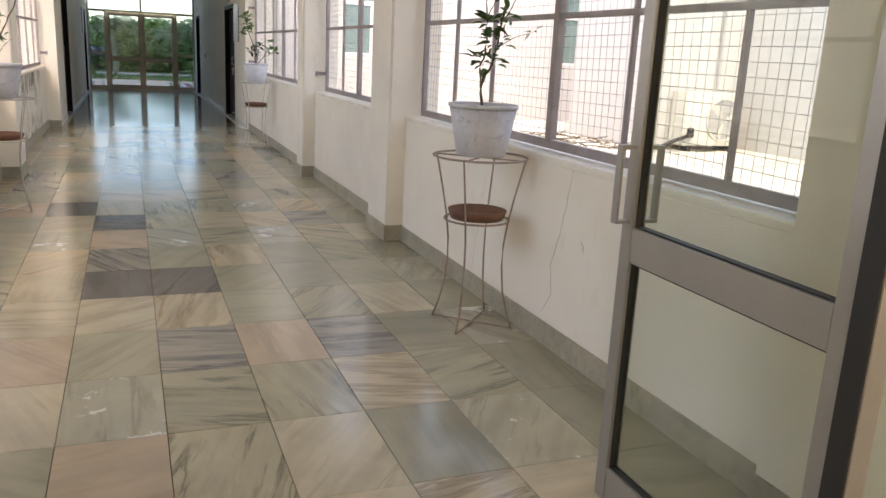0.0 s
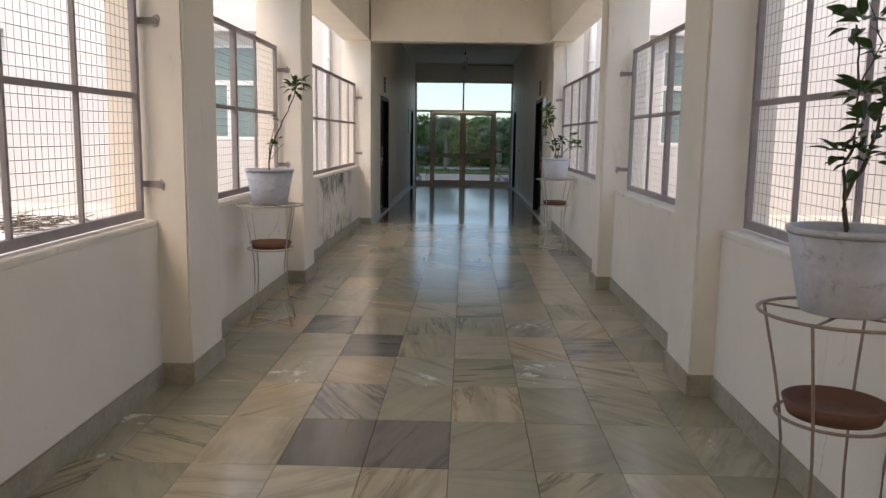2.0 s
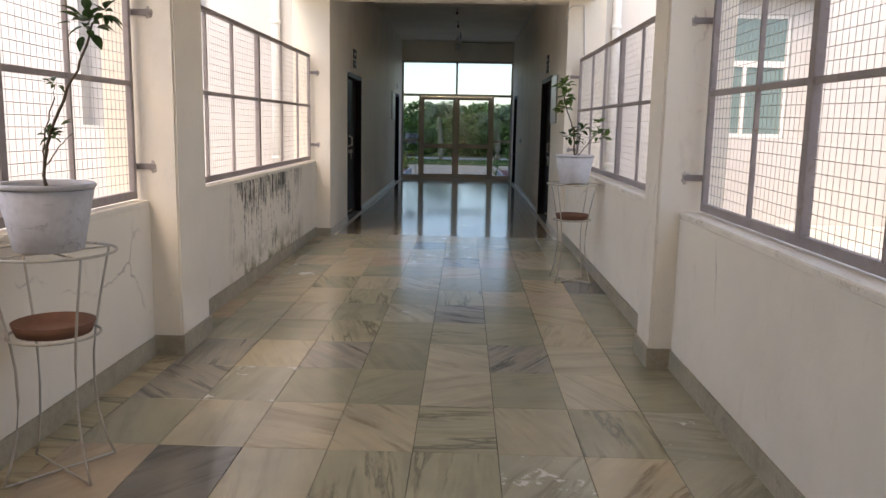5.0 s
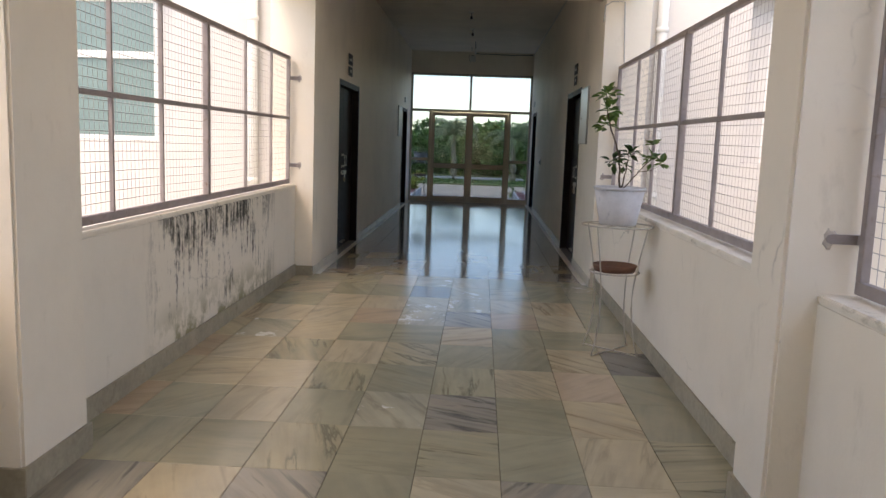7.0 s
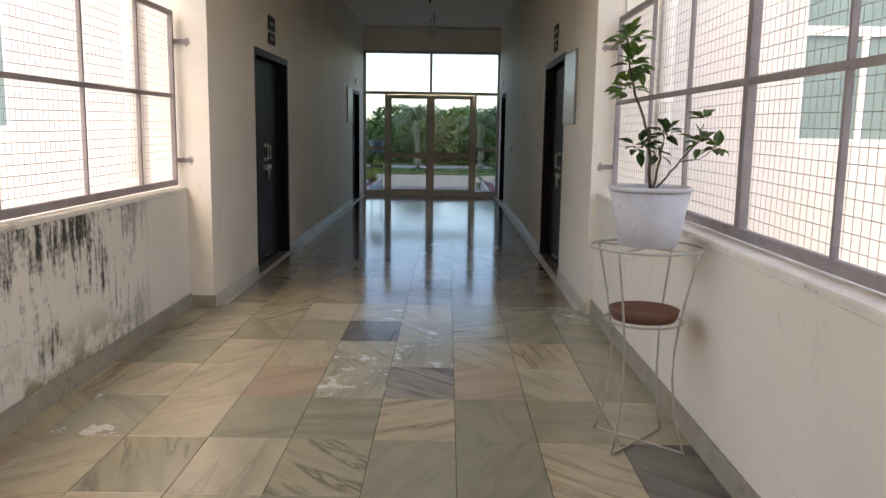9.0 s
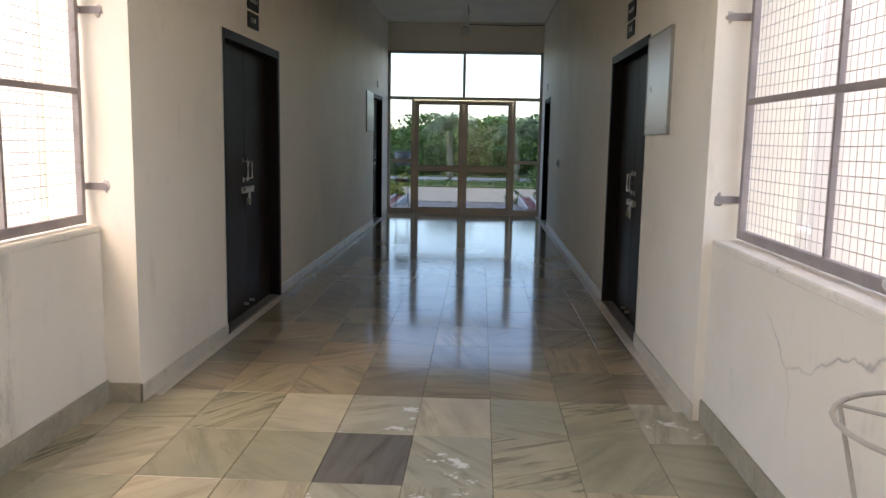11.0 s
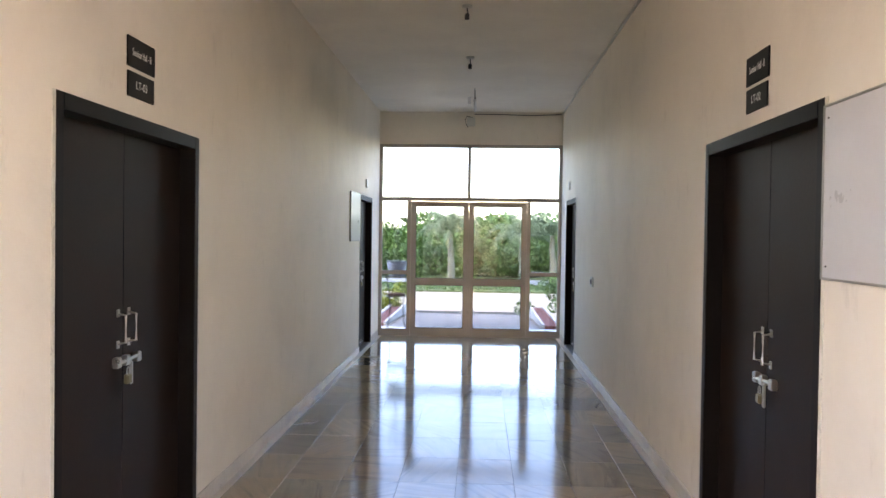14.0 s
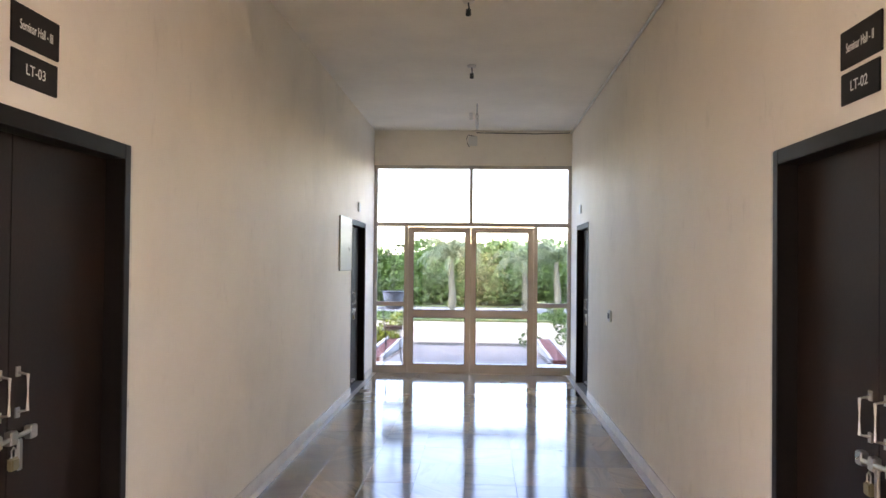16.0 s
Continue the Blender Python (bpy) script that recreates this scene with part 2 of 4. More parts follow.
M_SKIRTP = mat("pale skirting stone", (0.62, 0.555, 0.455), 0.35, vary=0.15, big=4, bump=0.05, stain=(0.40, 0.35, 0.27))
M_SILL = mat("sill plaster", (0.83, 0.76, 0.66), 0.7, vary=0.1, big=4, stain=(0.33, 0.27, 0.2))
M_GRILL = mat("mauve-grey painted steel", (0.31, 0.265, 0.26), 0.55, vary=0.2, big=6, stain=(0.2, 0.12, 0.08))
M_CEMENT = mat("grey cement daub", (0.52, 0.46, 0.42), 0.9, vary=0.3, big=14, fine=60, bump=0.6, dist=0.006)
M_WIRE = mat("galvanised wire", (0.36, 0.34, 0.33), 0.5, 0.5, vary=0.15, bump=0)
M_ALU = mat("anodised aluminium", (0.37, 0.355, 0.33), 0.38, 0.7, vary=0.1, big=3, fine=90, bump=0.05)
# for the glazing gaskets, and for the strip that imitates shade on a post
M_GASKET_SHADE = mat("black rubber", (0.015, 0.015, 0.015), 0.6, vary=0.2, bump=0)
M_GLASS = glass_mat("dusty greenish glass", (0.86, 0.89, 0.86))
M_GLASST = glass_mat("tinted glass", (0.48, 0.57, 0.66))
M_DOOR = mat("dark brown laminate", (0.022, 0.012, 0.009), 0.5, vary=0.25, big=2, fine=60, bump=0.12, spec=0.14)
M_FRAME = mat("black-brown door frame", (0.012, 0.008, 0.007), 0.5, vary=0.2, bump=0.1, spec=0.12)
M_CHIP = mat("chipped cream paint", (0.72, 0.68, 0.58), 0.6, vary=0.15, big=9, stain=(0.08, 0.06, 0.05))
M_STEEL = mat("brushed steel", (0.62, 0.60, 0.56), 0.3, 1.0, vary=0.1, bump=0.05)
M_BRASS = mat("dull brass padlock", (0.35, 0.29, 0.17), 0.4, 0.8, vary=0.2, bump=0)
M_SIGN = mat("black sign board", (0.018, 0.014, 0.013), 0.5, vary=0.15, bump=0, spec=0.12)
M_TEXT = mat("white lettering", (0.75, 0.74, 0.72), 0.6, vary=0.03, bump=0)
M_BOARD = mat("pale notice board", (0.58, 0.57, 0.58), 0.3, vary=0.05, bump=0.03)
M_POT = mat("whitewashed plastic pot", (0.60, 0.59, 0.60), 0.6, vary=0.14, big=7, fine=50, stain=(0.36, 0.36, 0.40))
M_POTD = mat("smeared whitewashed pot", (0.52, 0.51, 0.53), 0.6, vary=0.2, big=6, fine=50, stain=(0.16, 0.16, 0.18))
M_SOIL = mat("potting soil", (0.05, 0.038, 0.027), 0.95, vary=0.4, big=20, fine=90, bump=0.8, dist=0.01)
M_CLAY = mat("terracotta", (0.17, 0.075, 0.045), 0.75, vary=0.25, big=9)
M_STAND = mat("cream painted wire", (0.50, 0.45, 0.38), 0.5, vary=0.15, big=9, stain=(0.2, 0.1, 0.06), bump=0.05)
M_STANDRED = mat("rust-brown wire", (0.32, 0.22, 0.17), 0.55, vary=0.25, big=9, stain=(0.15, 0.07, 0.04), bump=0.05)
M_BLACKWIRE = mat("black painted wire", (0.03, 0.03, 0.03), 0.5, vary=0.2, bump=0)
M_BARK = mat("brown stem bark", (0.10, 0.075, 0.05), 0.85, vary=0.3, big=20, bump=0.4)
M_LEAF = leaf_mat("dark green leaf", (0.025, 0.055, 0.018), (0.06, 0.12, 0.03))
M_LEAF2 = leaf_mat("fresh green leaf", (0.05, 0.11, 0.025), (0.13, 0.22, 0.05))
M_HEDGE = leaf_mat("hedge leaf", (0.03, 0.075, 0.016), (0.10, 0.185, 0.04))
M_FAR = leaf_mat("far foliage", (0.065, 0.15, 0.03), (0.12, 0.225, 0.05))
M_PALM = leaf_mat("palm frond", (0.09, 0.14, 0.06), (0.16, 0.21, 0.10))
M_YELLOW = leaf_mat("yellow-green shrub leaf", (0.13, 0.16, 0.015), (0.26, 0.27, 0.03))
M_TRUNK = mat("grey palm trunk", (0.17, 0.15, 0.10), 0.9, vary=0.3, big=6, bump=0.5)
M_GROUND = mat("courtyard cement", (0.62, 0.585, 0.51), 0.85, vary=0.2, big=0.9, fine=20, stain=(0.12, 0.11, 0.09))
M_EARTH = mat("sandy earth", (0.36, 0.28, 0.20), 0.95, vary=0.12, big=0.4, fine=9, bump=0.4, dist=0.01)
M_ROAD = mat("pale road", (0.24, 0.235, 0.225), 0.9, vary=0.1, big=0.5, fine=30)
M_GRASS = mat("grass sod", (0.085, 0.115, 0.035), 0.95, vary=0.3, big=2, fine=60, bump=0.6, dist=0.02)
M_PAVER = mat("grey paver", (0.18, 0.16, 0.145), 0.85, vary=0.18, big=5, fine=50)
M_PAVERRED = mat("red paver", (0.13, 0.034, 0.025), 0.85, vary=0.18, big=5, fine=50)
M_KERB = mat("white kerb", (0.40, 0.38, 0.36), 0.8, vary=0.12, big=3)
M_TEAL = mat("teal reflective glass", (0.17, 0.25, 0.245), 0.12, vary=0.12, big=0.7, bump=0)
M_UPVC = mat("white window frame", (0.72, 0.72, 0.70), 0.5, vary=0.05, bump=0)
M_ACW = mat("ivory sheet metal", (0.66, 0.64, 0.58), 0.5, vary=0.08, big=3)
M_PIPE = mat("grey pipe", (0.45, 0.45, 0.44), 0.5, vary=0.12)
M_DARK = mat("dark plastic", (0.03, 0.03, 0.03), 0.5, vary=0.2, bump=0)
M_PLASTIC = mat("white switch plastic", (0.66, 0.65, 0.60), 0.4, vary=0.05, bump=0)
BEIGE, GREEN, PINK = (0.460, 0.385, 0.264), (0.331, 0.304, 0.213), (0.434, 0.336, 0.242)
MARBLES = {
    "B": marble("beige marble slab", 0.16, [BEIGE, (0.495, 0.427, 0.309), (0.437, 0.376, 0.270)], 0.35),
    "G": marble("grey-green marble slab", 0.16, [GREEN, (0.298, 0.279, 0.204), (0.356, 0.333, 0.239)], 0.3, (0.19, 0.175, 0.125)),
    "P": marble("pinkish marble slab", 0.16, [PINK, (0.475, 0.362, 0.263)], 0.35, (0.25, 0.19, 0.14)),
    "S": marble("green marble slab with dark streaks", 0.16, [GREEN, (0.404, 0.359, 0.253), (0.364, 0.341, 0.239)], 0.8, (0.13, 0.12, 0.085)),
    "T": marble("beige marble slab with brown stripes", 0.16, [BEIGE, (0.484, 0.394, 0.273)], 0.85, (0.26, 0.19, 0.12)),
    "W": marble("pale marble slab with white chipped patches", 0.17, [(0.414, 0.384, 0.290), (0.382, 0.359, 0.276)], 0.45, pits=1.0),
    "M": marble("streaked grey marble slab", 0.15, [(0.29, 0.265, 0.225), (0.33, 0.30, 0.25)], 0.9, (0.10, 0.095, 0.085)),
    "Z": marble("dark grey marble slab", 0.15, [(0.15, 0.14, 0.125), (0.18, 0.165, 0.145)], 0.7, (0.07, 0.066, 0.06), 0.0),
}
HALL_TINTS = [(0.30, 0.245, 0.165), (0.40, 0.32, 0.215), (0.24, 0.21, 0.15), (0.36, 0.27, 0.18), (0.20, 0.18, 0.14), (0.33, 0.28, 0.20)]
M_TILEP = marble("polished marble slab", 0.10, HALL_TINTS, 0.45, (0.11, 0.10, 0.075), 0.25)
M_TILEJ = marble("polished marble slabs", 0.10, HALL_TINTS, 0.45, (0.11, 0.10, 0.075), 0.25, True)
M_GROUT = mat("dark joint", (0.07, 0.065, 0.055), 0.9, vary=0.2, bump=0, spec=0.05)


# ---- building blocks ----
def box(bm, x0, x1, y0, y1, z0, z1):
    v = [bm.verts.new((x, y, z)) for x in (x0, x1) for y in (y0, y1) for z in (z0, z1)]
    for f in ((0, 1, 3, 2), (4, 6, 7, 5), (0, 4, 5, 1), (2, 3, 7, 6), (0, 2, 6, 4), (1, 5, 7, 3)):
        bm.faces.new([v[i] for i in f])
    return bm


def boxes(*bs):
    bm = bmesh.new()
    for b in bs:
        box(bm, *b)
    return bm


def tube(bm, pts, r, n=8, closed=False, r_end=None):
    """A round bar along pts; r_end: the radius at its end."""
    pts = [Vector(p) for p in pts]
    rings = []
    k = len(pts)
    up = Vector((0.013, 0.021, 1))
    for i, p in enumerate(pts):
        a = pts[i - 1] if (i or closed) else p
        b = pts[(i + 1) % k] if (i < k - 1 or closed) else p
        d = (b - a).normalized()
        s = d.cross(up)
        if s.length < 0.05:
            s = d.cross(Vector((1, 0.03, 0)))
        s.normalize()
        q = s.cross(d)
        rr = r if r_end is None else r + (r_end - r) * i / max(1, k - 1)
        rings.append([bm.verts.new(p + (s * math.cos(2 * math.pi * j / n) + q * math.sin(2 * math.pi * j / n)) * rr) for j in range(n)])
    for i in range(k if closed else k - 1):
        a, b = rings[i], rings[(i + 1) % k]
        for j in range(n):
            bm.faces.new((a[j], a[(j + 1) % n], b[(j + 1) % n], b[j]))
    if not closed:
        bm.faces.new(rings[0][::-1])
        bm.faces.new(rings[-1])
    return bm


def lathe(bm, prof, n=32, c=(0, 0)):
    """A turned shape: prof is a list of (radius, height)."""
    rings = []
    for r, z in prof:
        rings.append([bm.verts.new((c[0] + max(r, 1e-4) * math.cos(2 * math.pi * j / n), c[1] + max(r, 1e-4) * math.sin(2 * math.pi * j / n), z)) for j in range(n)])
    for a, b in zip(rings, rings[1:]):
        for j in range(n):
            bm.faces.new((a[j], a[(j + 1) % n], b[(j + 1) % n], b[j]))
    return bm


def circle(r, z, n=28, c=(0, 0)):
    return [(c[0] + r * math.cos(2 * math.pi * i / n), c[1] + r * math.sin(2 * math.pi * i / n), z) for i in range(n)]


def finish(bm, bevel=0.0, smooth=False):
    if bevel:
        bmesh.ops.bevel(bm, geom=bm.edges[:], offset=bevel, segments=2, affect="EDGES", clamp_overlap=True)
    bmesh.ops.recalc_face_normals(bm, faces=bm.faces[:])
    for f in bm.faces:
        f.smooth = smooth
    return bm


def mesh_of(name, bm, material):
    me = bpy.data.meshes.new(name)
    bm.to_mesh(me)
    bm.free()
    me.materials.append(material)
    return me


def part(name, bm, material, parent=None, label="", bevel=0.0, smooth=False):
    finish(bm, bevel, smooth)
    ob = new(name, mesh_of(name, bm, material))
    if parent:
        ob.parent = parent
    if label:
        tagged(ob, label)
    return ob


def structure(name, bm, material, label, category, bevel=0.0):
    return tagged(part(name, bm, material, bevel=bevel), label, category, kind="structure")


def thing(name, m, label, category, group=""):
    ob = new(name)
    ob.empty_display_size = 0.1
    ob.matrix_basis = m
    return tagged(ob, label, category, group)


# ---- plan: the walkway runs along y, from a doorway at 0.82 to the hall at 13.45 ----
WL, WR = -1.175, 1.657          # hall walls, inner faces
PL, PR = -1.352, 1.703          # parapets, inner faces
CL, CR = -1.182, 1.573          # column faces
Y0, Y1, YE = 0.82, 13.45, 24.30
GL, GR = -1.42, 1.82            # grill planes
SILL = 0.925
COLS_L = ((5.21, 5.76), (8.30, 8.80))
COLS_R = ((5.20, 5.69), (8.29, 8.62))
BEAM, CEIL = 2.86, 3.49

structure("floor", boxes((-1.66, 1.98, -4.2, YE + 0.05, -0.25, -0.012)), M_GROUT, "marble slab floor of corridor, worn and polished", "floor")

# parapets and the band of wall above the openings
structure("wall_parapet_west", boxes((-1.60, PL, Y0 + 0.62, 8.60, -0.1, SILL - 0.03)), M_PARAPET, "cream-white plaster parapet with scuffs", "wall", 0.006)
structure("wall_parapet_west_damp", boxes((-1.60, PL - 0.001, 8.60, Y1, -0.1, SILL - 0.03)), M_DAMP, "cream parapet with black and green damp mould", "wall", 0.006)
structure("wall_parapet_east", boxes((PR, 1.95, Y0 + 0.62, Y1, -0.1, SILL - 0.03)), M_PARAPET, "cream-white plaster parapet with cracks", "wall", 0.006)


def bays(cols):
    return ((Y0 + 0.62, cols[0][0]), (cols[0][1], cols[1][0]), (cols[1][1], Y1))


for a, b in bays(COLS_L):
    structure("sill_west", boxes((-1.63, PL + 0.003, a + 0.001, b - 0.001, SILL - 0.03, SILL)), M_SILL, "rough white plaster sill", "sill", 0.006)
for a, b in bays(COLS_R):
    structure("sill_east", boxes((PR - 0.003, 1.98, a + 0.001, b - 0.001, SILL - 0.03, SILL)), M_SILL, "rough white plaster sill", "sill", 0.006)
for a, b in COLS_L:
    structure("column_west", boxes((-1.602, CL, a, b, -0.1, BEAM)), M_PARAPET, "cream-white painted column", "column", 0.012)
for a, b in COLS_R:
    structure("column_east", boxes((CR, 1.952, a, b, -0.1, BEAM)), M_PARAPET, "cream-white painted column", "column", 0.012)


def edge_beam(name, x0, x1):
    bm = boxes((x0, x1, Y0 + 0.3, Y1 - 0.002, BEAM, CEIL - 0.002))
    structure(name, bm, M_PARAPET, "cream painted edge beam over the openings", "beam")


edge_beam("beam_west", -1.60, CL - 0.01)
edge_beam("beam_east", CR + 0.012, 1.95)
structure("beam_portal", boxes((-1.62, 1.97, Y1, Y1 + 0.28, BEAM - 0.01, CEIL)), M_WALL, "cream painted cross beam at the hall entrance", "beam", 0.008)
structure("beam_mid", boxes((CL - 0.01, CR + 0.012, 5.25, 5.55, 3.12, CEIL)), M_WALL, "cream painted cross beam", "beam", 0.008)
structure("beam_mid", boxes((CL - 0.01, CR + 0.012, 8.35, 8.65, 3.12, CEIL)), M_WALL, "cream painted cross beam", "beam", 0.008)
structure("ceiling_walkway", boxes((-1.75, 2.1, Y0, Y1 + 0.28, CEIL, CEIL + 0.15)), M_CEIL, "cream painted walkway ceiling", "ceiling")
structure("ceiling_hall", boxes((-1.6, 2.1, Y1 + 0.28, YE + 0.25, CEIL, CEIL + 0.2)), M_CEIL, "cream painted hall ceiling", "ceiling")
structure("ceiling_lobby", boxes((-1.6, 2.1, -4.2, Y0, CEIL, CEIL + 0.2)), M_CEIL, "cream painted lobby ceiling", "ceiling")

# hall walls with their door openings
DOORS_L = ((14.86, 16.352), (22.32, 23.45))
DOORS_R = ((14.94, 16.454), (22.44, 23.60))


def hall_wall(name, x0, x1, doors):
    ys = [Y1] + [v for d in doors for v in d] + [YE]
    bs = [(x0, x1, ys[i], ys[i + 1], -0.1, CEIL) for i in range(0, len(ys), 2)]
    bs += [(x0, x1, a, b, 2.10, CEIL) for a, b in doors]
    bs += [(x0, x1, a, b, -0.1, -0.004) for a, b in doors]
    structure(name, boxes(*bs), M_WALL, "cream painted hall wall with dark doors", "wall")


hall_wall("wall_west", -1.62, WL, DOORS_L)
hall_wall("wall_east", WR, 2.1, DOORS_R)
structure("wall_lintel_end", boxes((WL, WR, YE - 0.02, YE + 0.2, 2.985, CEIL)), M_WALL, "cream wall strip above the glass entrance", "wall")
# lobby at the start
# the opening in the west wall is assumed, made for the fill lamp
structure("wall_lobby_west", boxes((-1.62, WL, -4.2, -3.4, -0.1, CEIL), (-1.62, WL, -1.4, Y0 + 0.62, -0.1, CEIL), (-1.62, WL, -3.4, -1.4, -0.1, 0.95), (-1.62, WL, -3.4, -1.4, 2.95, CEIL)), M_WALL, "cream painted lobby wall", "wall")
structure("wall_lobby_east", boxes((WR, 2.1, -4.2, Y0 + 0.62, -0.1, CEIL)), M_WALL, "cream painted lobby wall", "wall")
structure("wall_lobby_south", boxes((-1.62, 2.1, -4.4, -4.2, -0.1, CEIL)), M_WALL, "cream painted lobby end wall", "wall")
structure("wall_lintel_start", boxes((WL, WR, Y0 - 0.1, Y0 + 0.1, 2.95, CEIL)), M_WALL, "cream wall strip above the glass doorway", "wall")


def skirting(x, y0, y1, face, z1=0.115, material=None):
    x0, x1 = (x, x + 0.012) if face > 0 else (x - 0.012, x)
    structure("baseboard", boxes((x0, x1, y0, y1, -0.01, z1)), material or M_SKIRT, "cream stone skirting" if material else "grey-green stone skirting", "baseboard", 0.003)


for cols, x, face in ((COLS_L, PL, 1), (COLS_R, PR, -1)):
    for a, b in bays(cols):
        skirting(x, a, b, face)
for cols, x0, x1 in ((COLS_L, -1.36, CL + 0.014), (COLS_R, CR - 0.014, 1.71)):
    for a, b in cols:
        structure("baseboard", boxes((x0, x1, a - 0.013, b + 0.013, -0.01, 0.12)), M_SKIRT, "grey-green stone skirting round a column", "baseboard", 0.003)
for wall, doors, face in ((WL, DOORS_L, 1), (WR, DOORS_R, -1)):
    ys = [Y1 - 0.013] + [v for d in doors for v in d] + [YE - 0.1]
    for i in range(0, len(ys), 2):
        skirting(wall, ys[i], ys[i + 1], face, 0.09, M_SKIRTP)
    a, b = sorted((wall + face * 0.0, wall + face * 0.063))
    structure("floor_border", boxes((a, b, Y1 + 0.12, YE - 0.04, -0.03, 0.001)), M_SKIRTP, "pale polished stone border along the hall wall", "floor border", 0.0015)
    skirting(wall, -4.2, Y0 + 0.62, face)
structure("baseboard", boxes((PL + 0.012, WL + 0.012, Y1 - 0.013, Y1, -0.01, 0.10)), M_SKIRT, "grey-green stone skirting", "baseboard")

# settlement cracks in the parapet plaster
def wall_crack(x, pts, seed, width=0.0035):
    q = random.Random(seed)
    fine = []
    for (ya, za), (yb, zb) in zip(pts, pts[1:]):
        fine += [(ya + (yb - ya) * k / 6 + q.uniform(-0.006, 0.006), za + (zb - za) * k / 6) for k in range(6)]
    fine.append(pts[-1])
    bm = bmesh.new()
    ring = []
    for i, (y, z) in enumerate(fine):
        w = width * q.uniform(0.25, 1.0) * (1 if i < len(fine) - 1 else 0.2)
        ring.append((bm.verts.new((x, y - w / 2, z)), bm.verts.new((x, y + w / 2, z))))
    for a, b in zip(ring, ring[1:]):
        bm.faces.new((a[0], a[1], b[1], b[0]))
    structure("wall_crack", bm, M_GROUT, "thin dark crack in parapet plaster", "crack")


wall_crack(PR - 0.0012, [(2.80, 0.89), (2.82, 0.79), (2.86, 0.62), (2.935, 0.40), (2.91, 0.27), (3.0, 0.14)], 1)
wall_crack(PR - 0.0012, [(2.675, 0.585), (2.65, 0.53)], 2, 0.006)

# ---- floor slabs ----
TX, TY, TW, TH = 0.276, 5.282, 0.367, 0.560
# the kind of each slab, row by row along the walk, from the fourth column west of the joint at TX eastwards
SLABS = {-6: "BGPSBGWG", -5: "GBWSSTSG", -4: "BPGMPMGW", -3: "GBBTGSBG", -2: "SBZZGGGW", -1: "GTMGTGSG", 0: "GWPWSWSB", 1: "GBZSBTMG", 2: "PZBSSWTW", 3: "GBTTSBSW",
         4: "MWGGBGBG", 5: "MBMGBMBG", 6: "GGSGSGBS", 7: "GBGWMGTG", 8: "BBSGSBPG", 9: "BSBSGGTZ", 10: "WBGGTGGB", 11: "BBPWMPBG", 12: "GBBWWBTG", 13: "BGGZWSGG"}


def row_y(j):
    """Where row j of the slabs begins: the rows are a little shorter past the second column."""
    return TY + 0.568 * j if j <= 6 else TY + 0.568 * 6 + 0.554 * (j - 6)


def slab_mesh(name, w, h, material):
    bm = boxes((-w / 2, w / 2, -h / 2, h / 2, -0.02, 0.0))
    bmesh.ops.bevel(bm, geom=[e for e in bm.edges if all(v.co.z > -0.01 for v in e.verts)], offset=0.0016, segments=1, affect="EDGES")
    bmesh.ops.recalc_face_normals(bm, faces=bm.faces[:])
    return mesh_of(name, bm, material)


def lay_floor():
    rng = random.Random(5)
    floor = bpy.data.objects["floor"]
    shared = {}
    made = 0
    rest_v, rest_f = [], []
    xs = [-1.352] + [TX + TW * k for k in range(-4, 4)] + [1.703]
    j = math.floor((-4.2 - TY) / TH)
    rows = list(range(math.floor((0.0 - TY) / TH), math.floor((YE - TY) / TH) + 3)) + list(range(j, math.floor((0.0 - TY) / TH)))
    for r in rows:
        y0, y1 = row_y(r), min(row_y(r + 1), YE + 0.04)
        if y0 > YE:
            continue
        for k in range(len(xs) - 1):
            x0, x1 = xs[k], xs[k + 1]
            hall = y0 > Y1 + 0.1
            if (hall or y1 < 1.0) and k in (0, len(xs) - 2):
                rim = 0.07 if hall else 0.0
                x0, x1 = max(x0, WL + rim), min(x1, WR - rim)
            if x1 - x0 < 0.03:
                continue
            gap = 0.0010 if hall else 0.0022
            w, h = round(x1 - x0 - gap, 4), round(y1 - y0 - gap, 4)
            cx, cy = (x0 + x1) / 2, (y0 + y1) / 2
            if made < 300 and r >= rows[0] and y0 > -0.5:
                kind = M_TILEP if hall else MARBLES[SLABS[r][k - 1] if r in SLABS and 1 <= k <= 8 else rng.choice("BGGPSTGW")]
                key = (w, h, kind.name)
                if key not in shared:
                    shared[key] = slab_mesh("marble_slab", w, h, kind)
                ob = new("marble_slab", shared[key])
                ob.location = (cx, cy, rng.uniform(-0.0006, 0.0006))
                ob.parent = floor
                made += 1
            else:
                n = len(rest_v)
                z = rng.uniform(-0.0006, 0.0006)
                for zz in (-0.01, z):
                    rest_v += [(cx - w / 2, cy - h / 2, zz), (cx + w / 2, cy - h / 2, zz), (cx + w / 2, cy + h / 2, zz), (cx - w / 2, cy + h / 2, zz)]
                rest_f += [(n + 4, n + 5, n + 6, n + 7)] + [(n + i, n + (i + 1) % 4, n + 4 + (i + 1) % 4, n + 4 + i) for i in range(4)]
    me = bpy.data.meshes.new("marble_slabs")
    me.from_pydata(rest_v, [], rest_f)
    me.materials.append(M_TILEJ)
    ob = new("marble_slabs", me)
    ob.parent = floor
    tagged(ob, "polished veined marble slabs", kind="stuff")


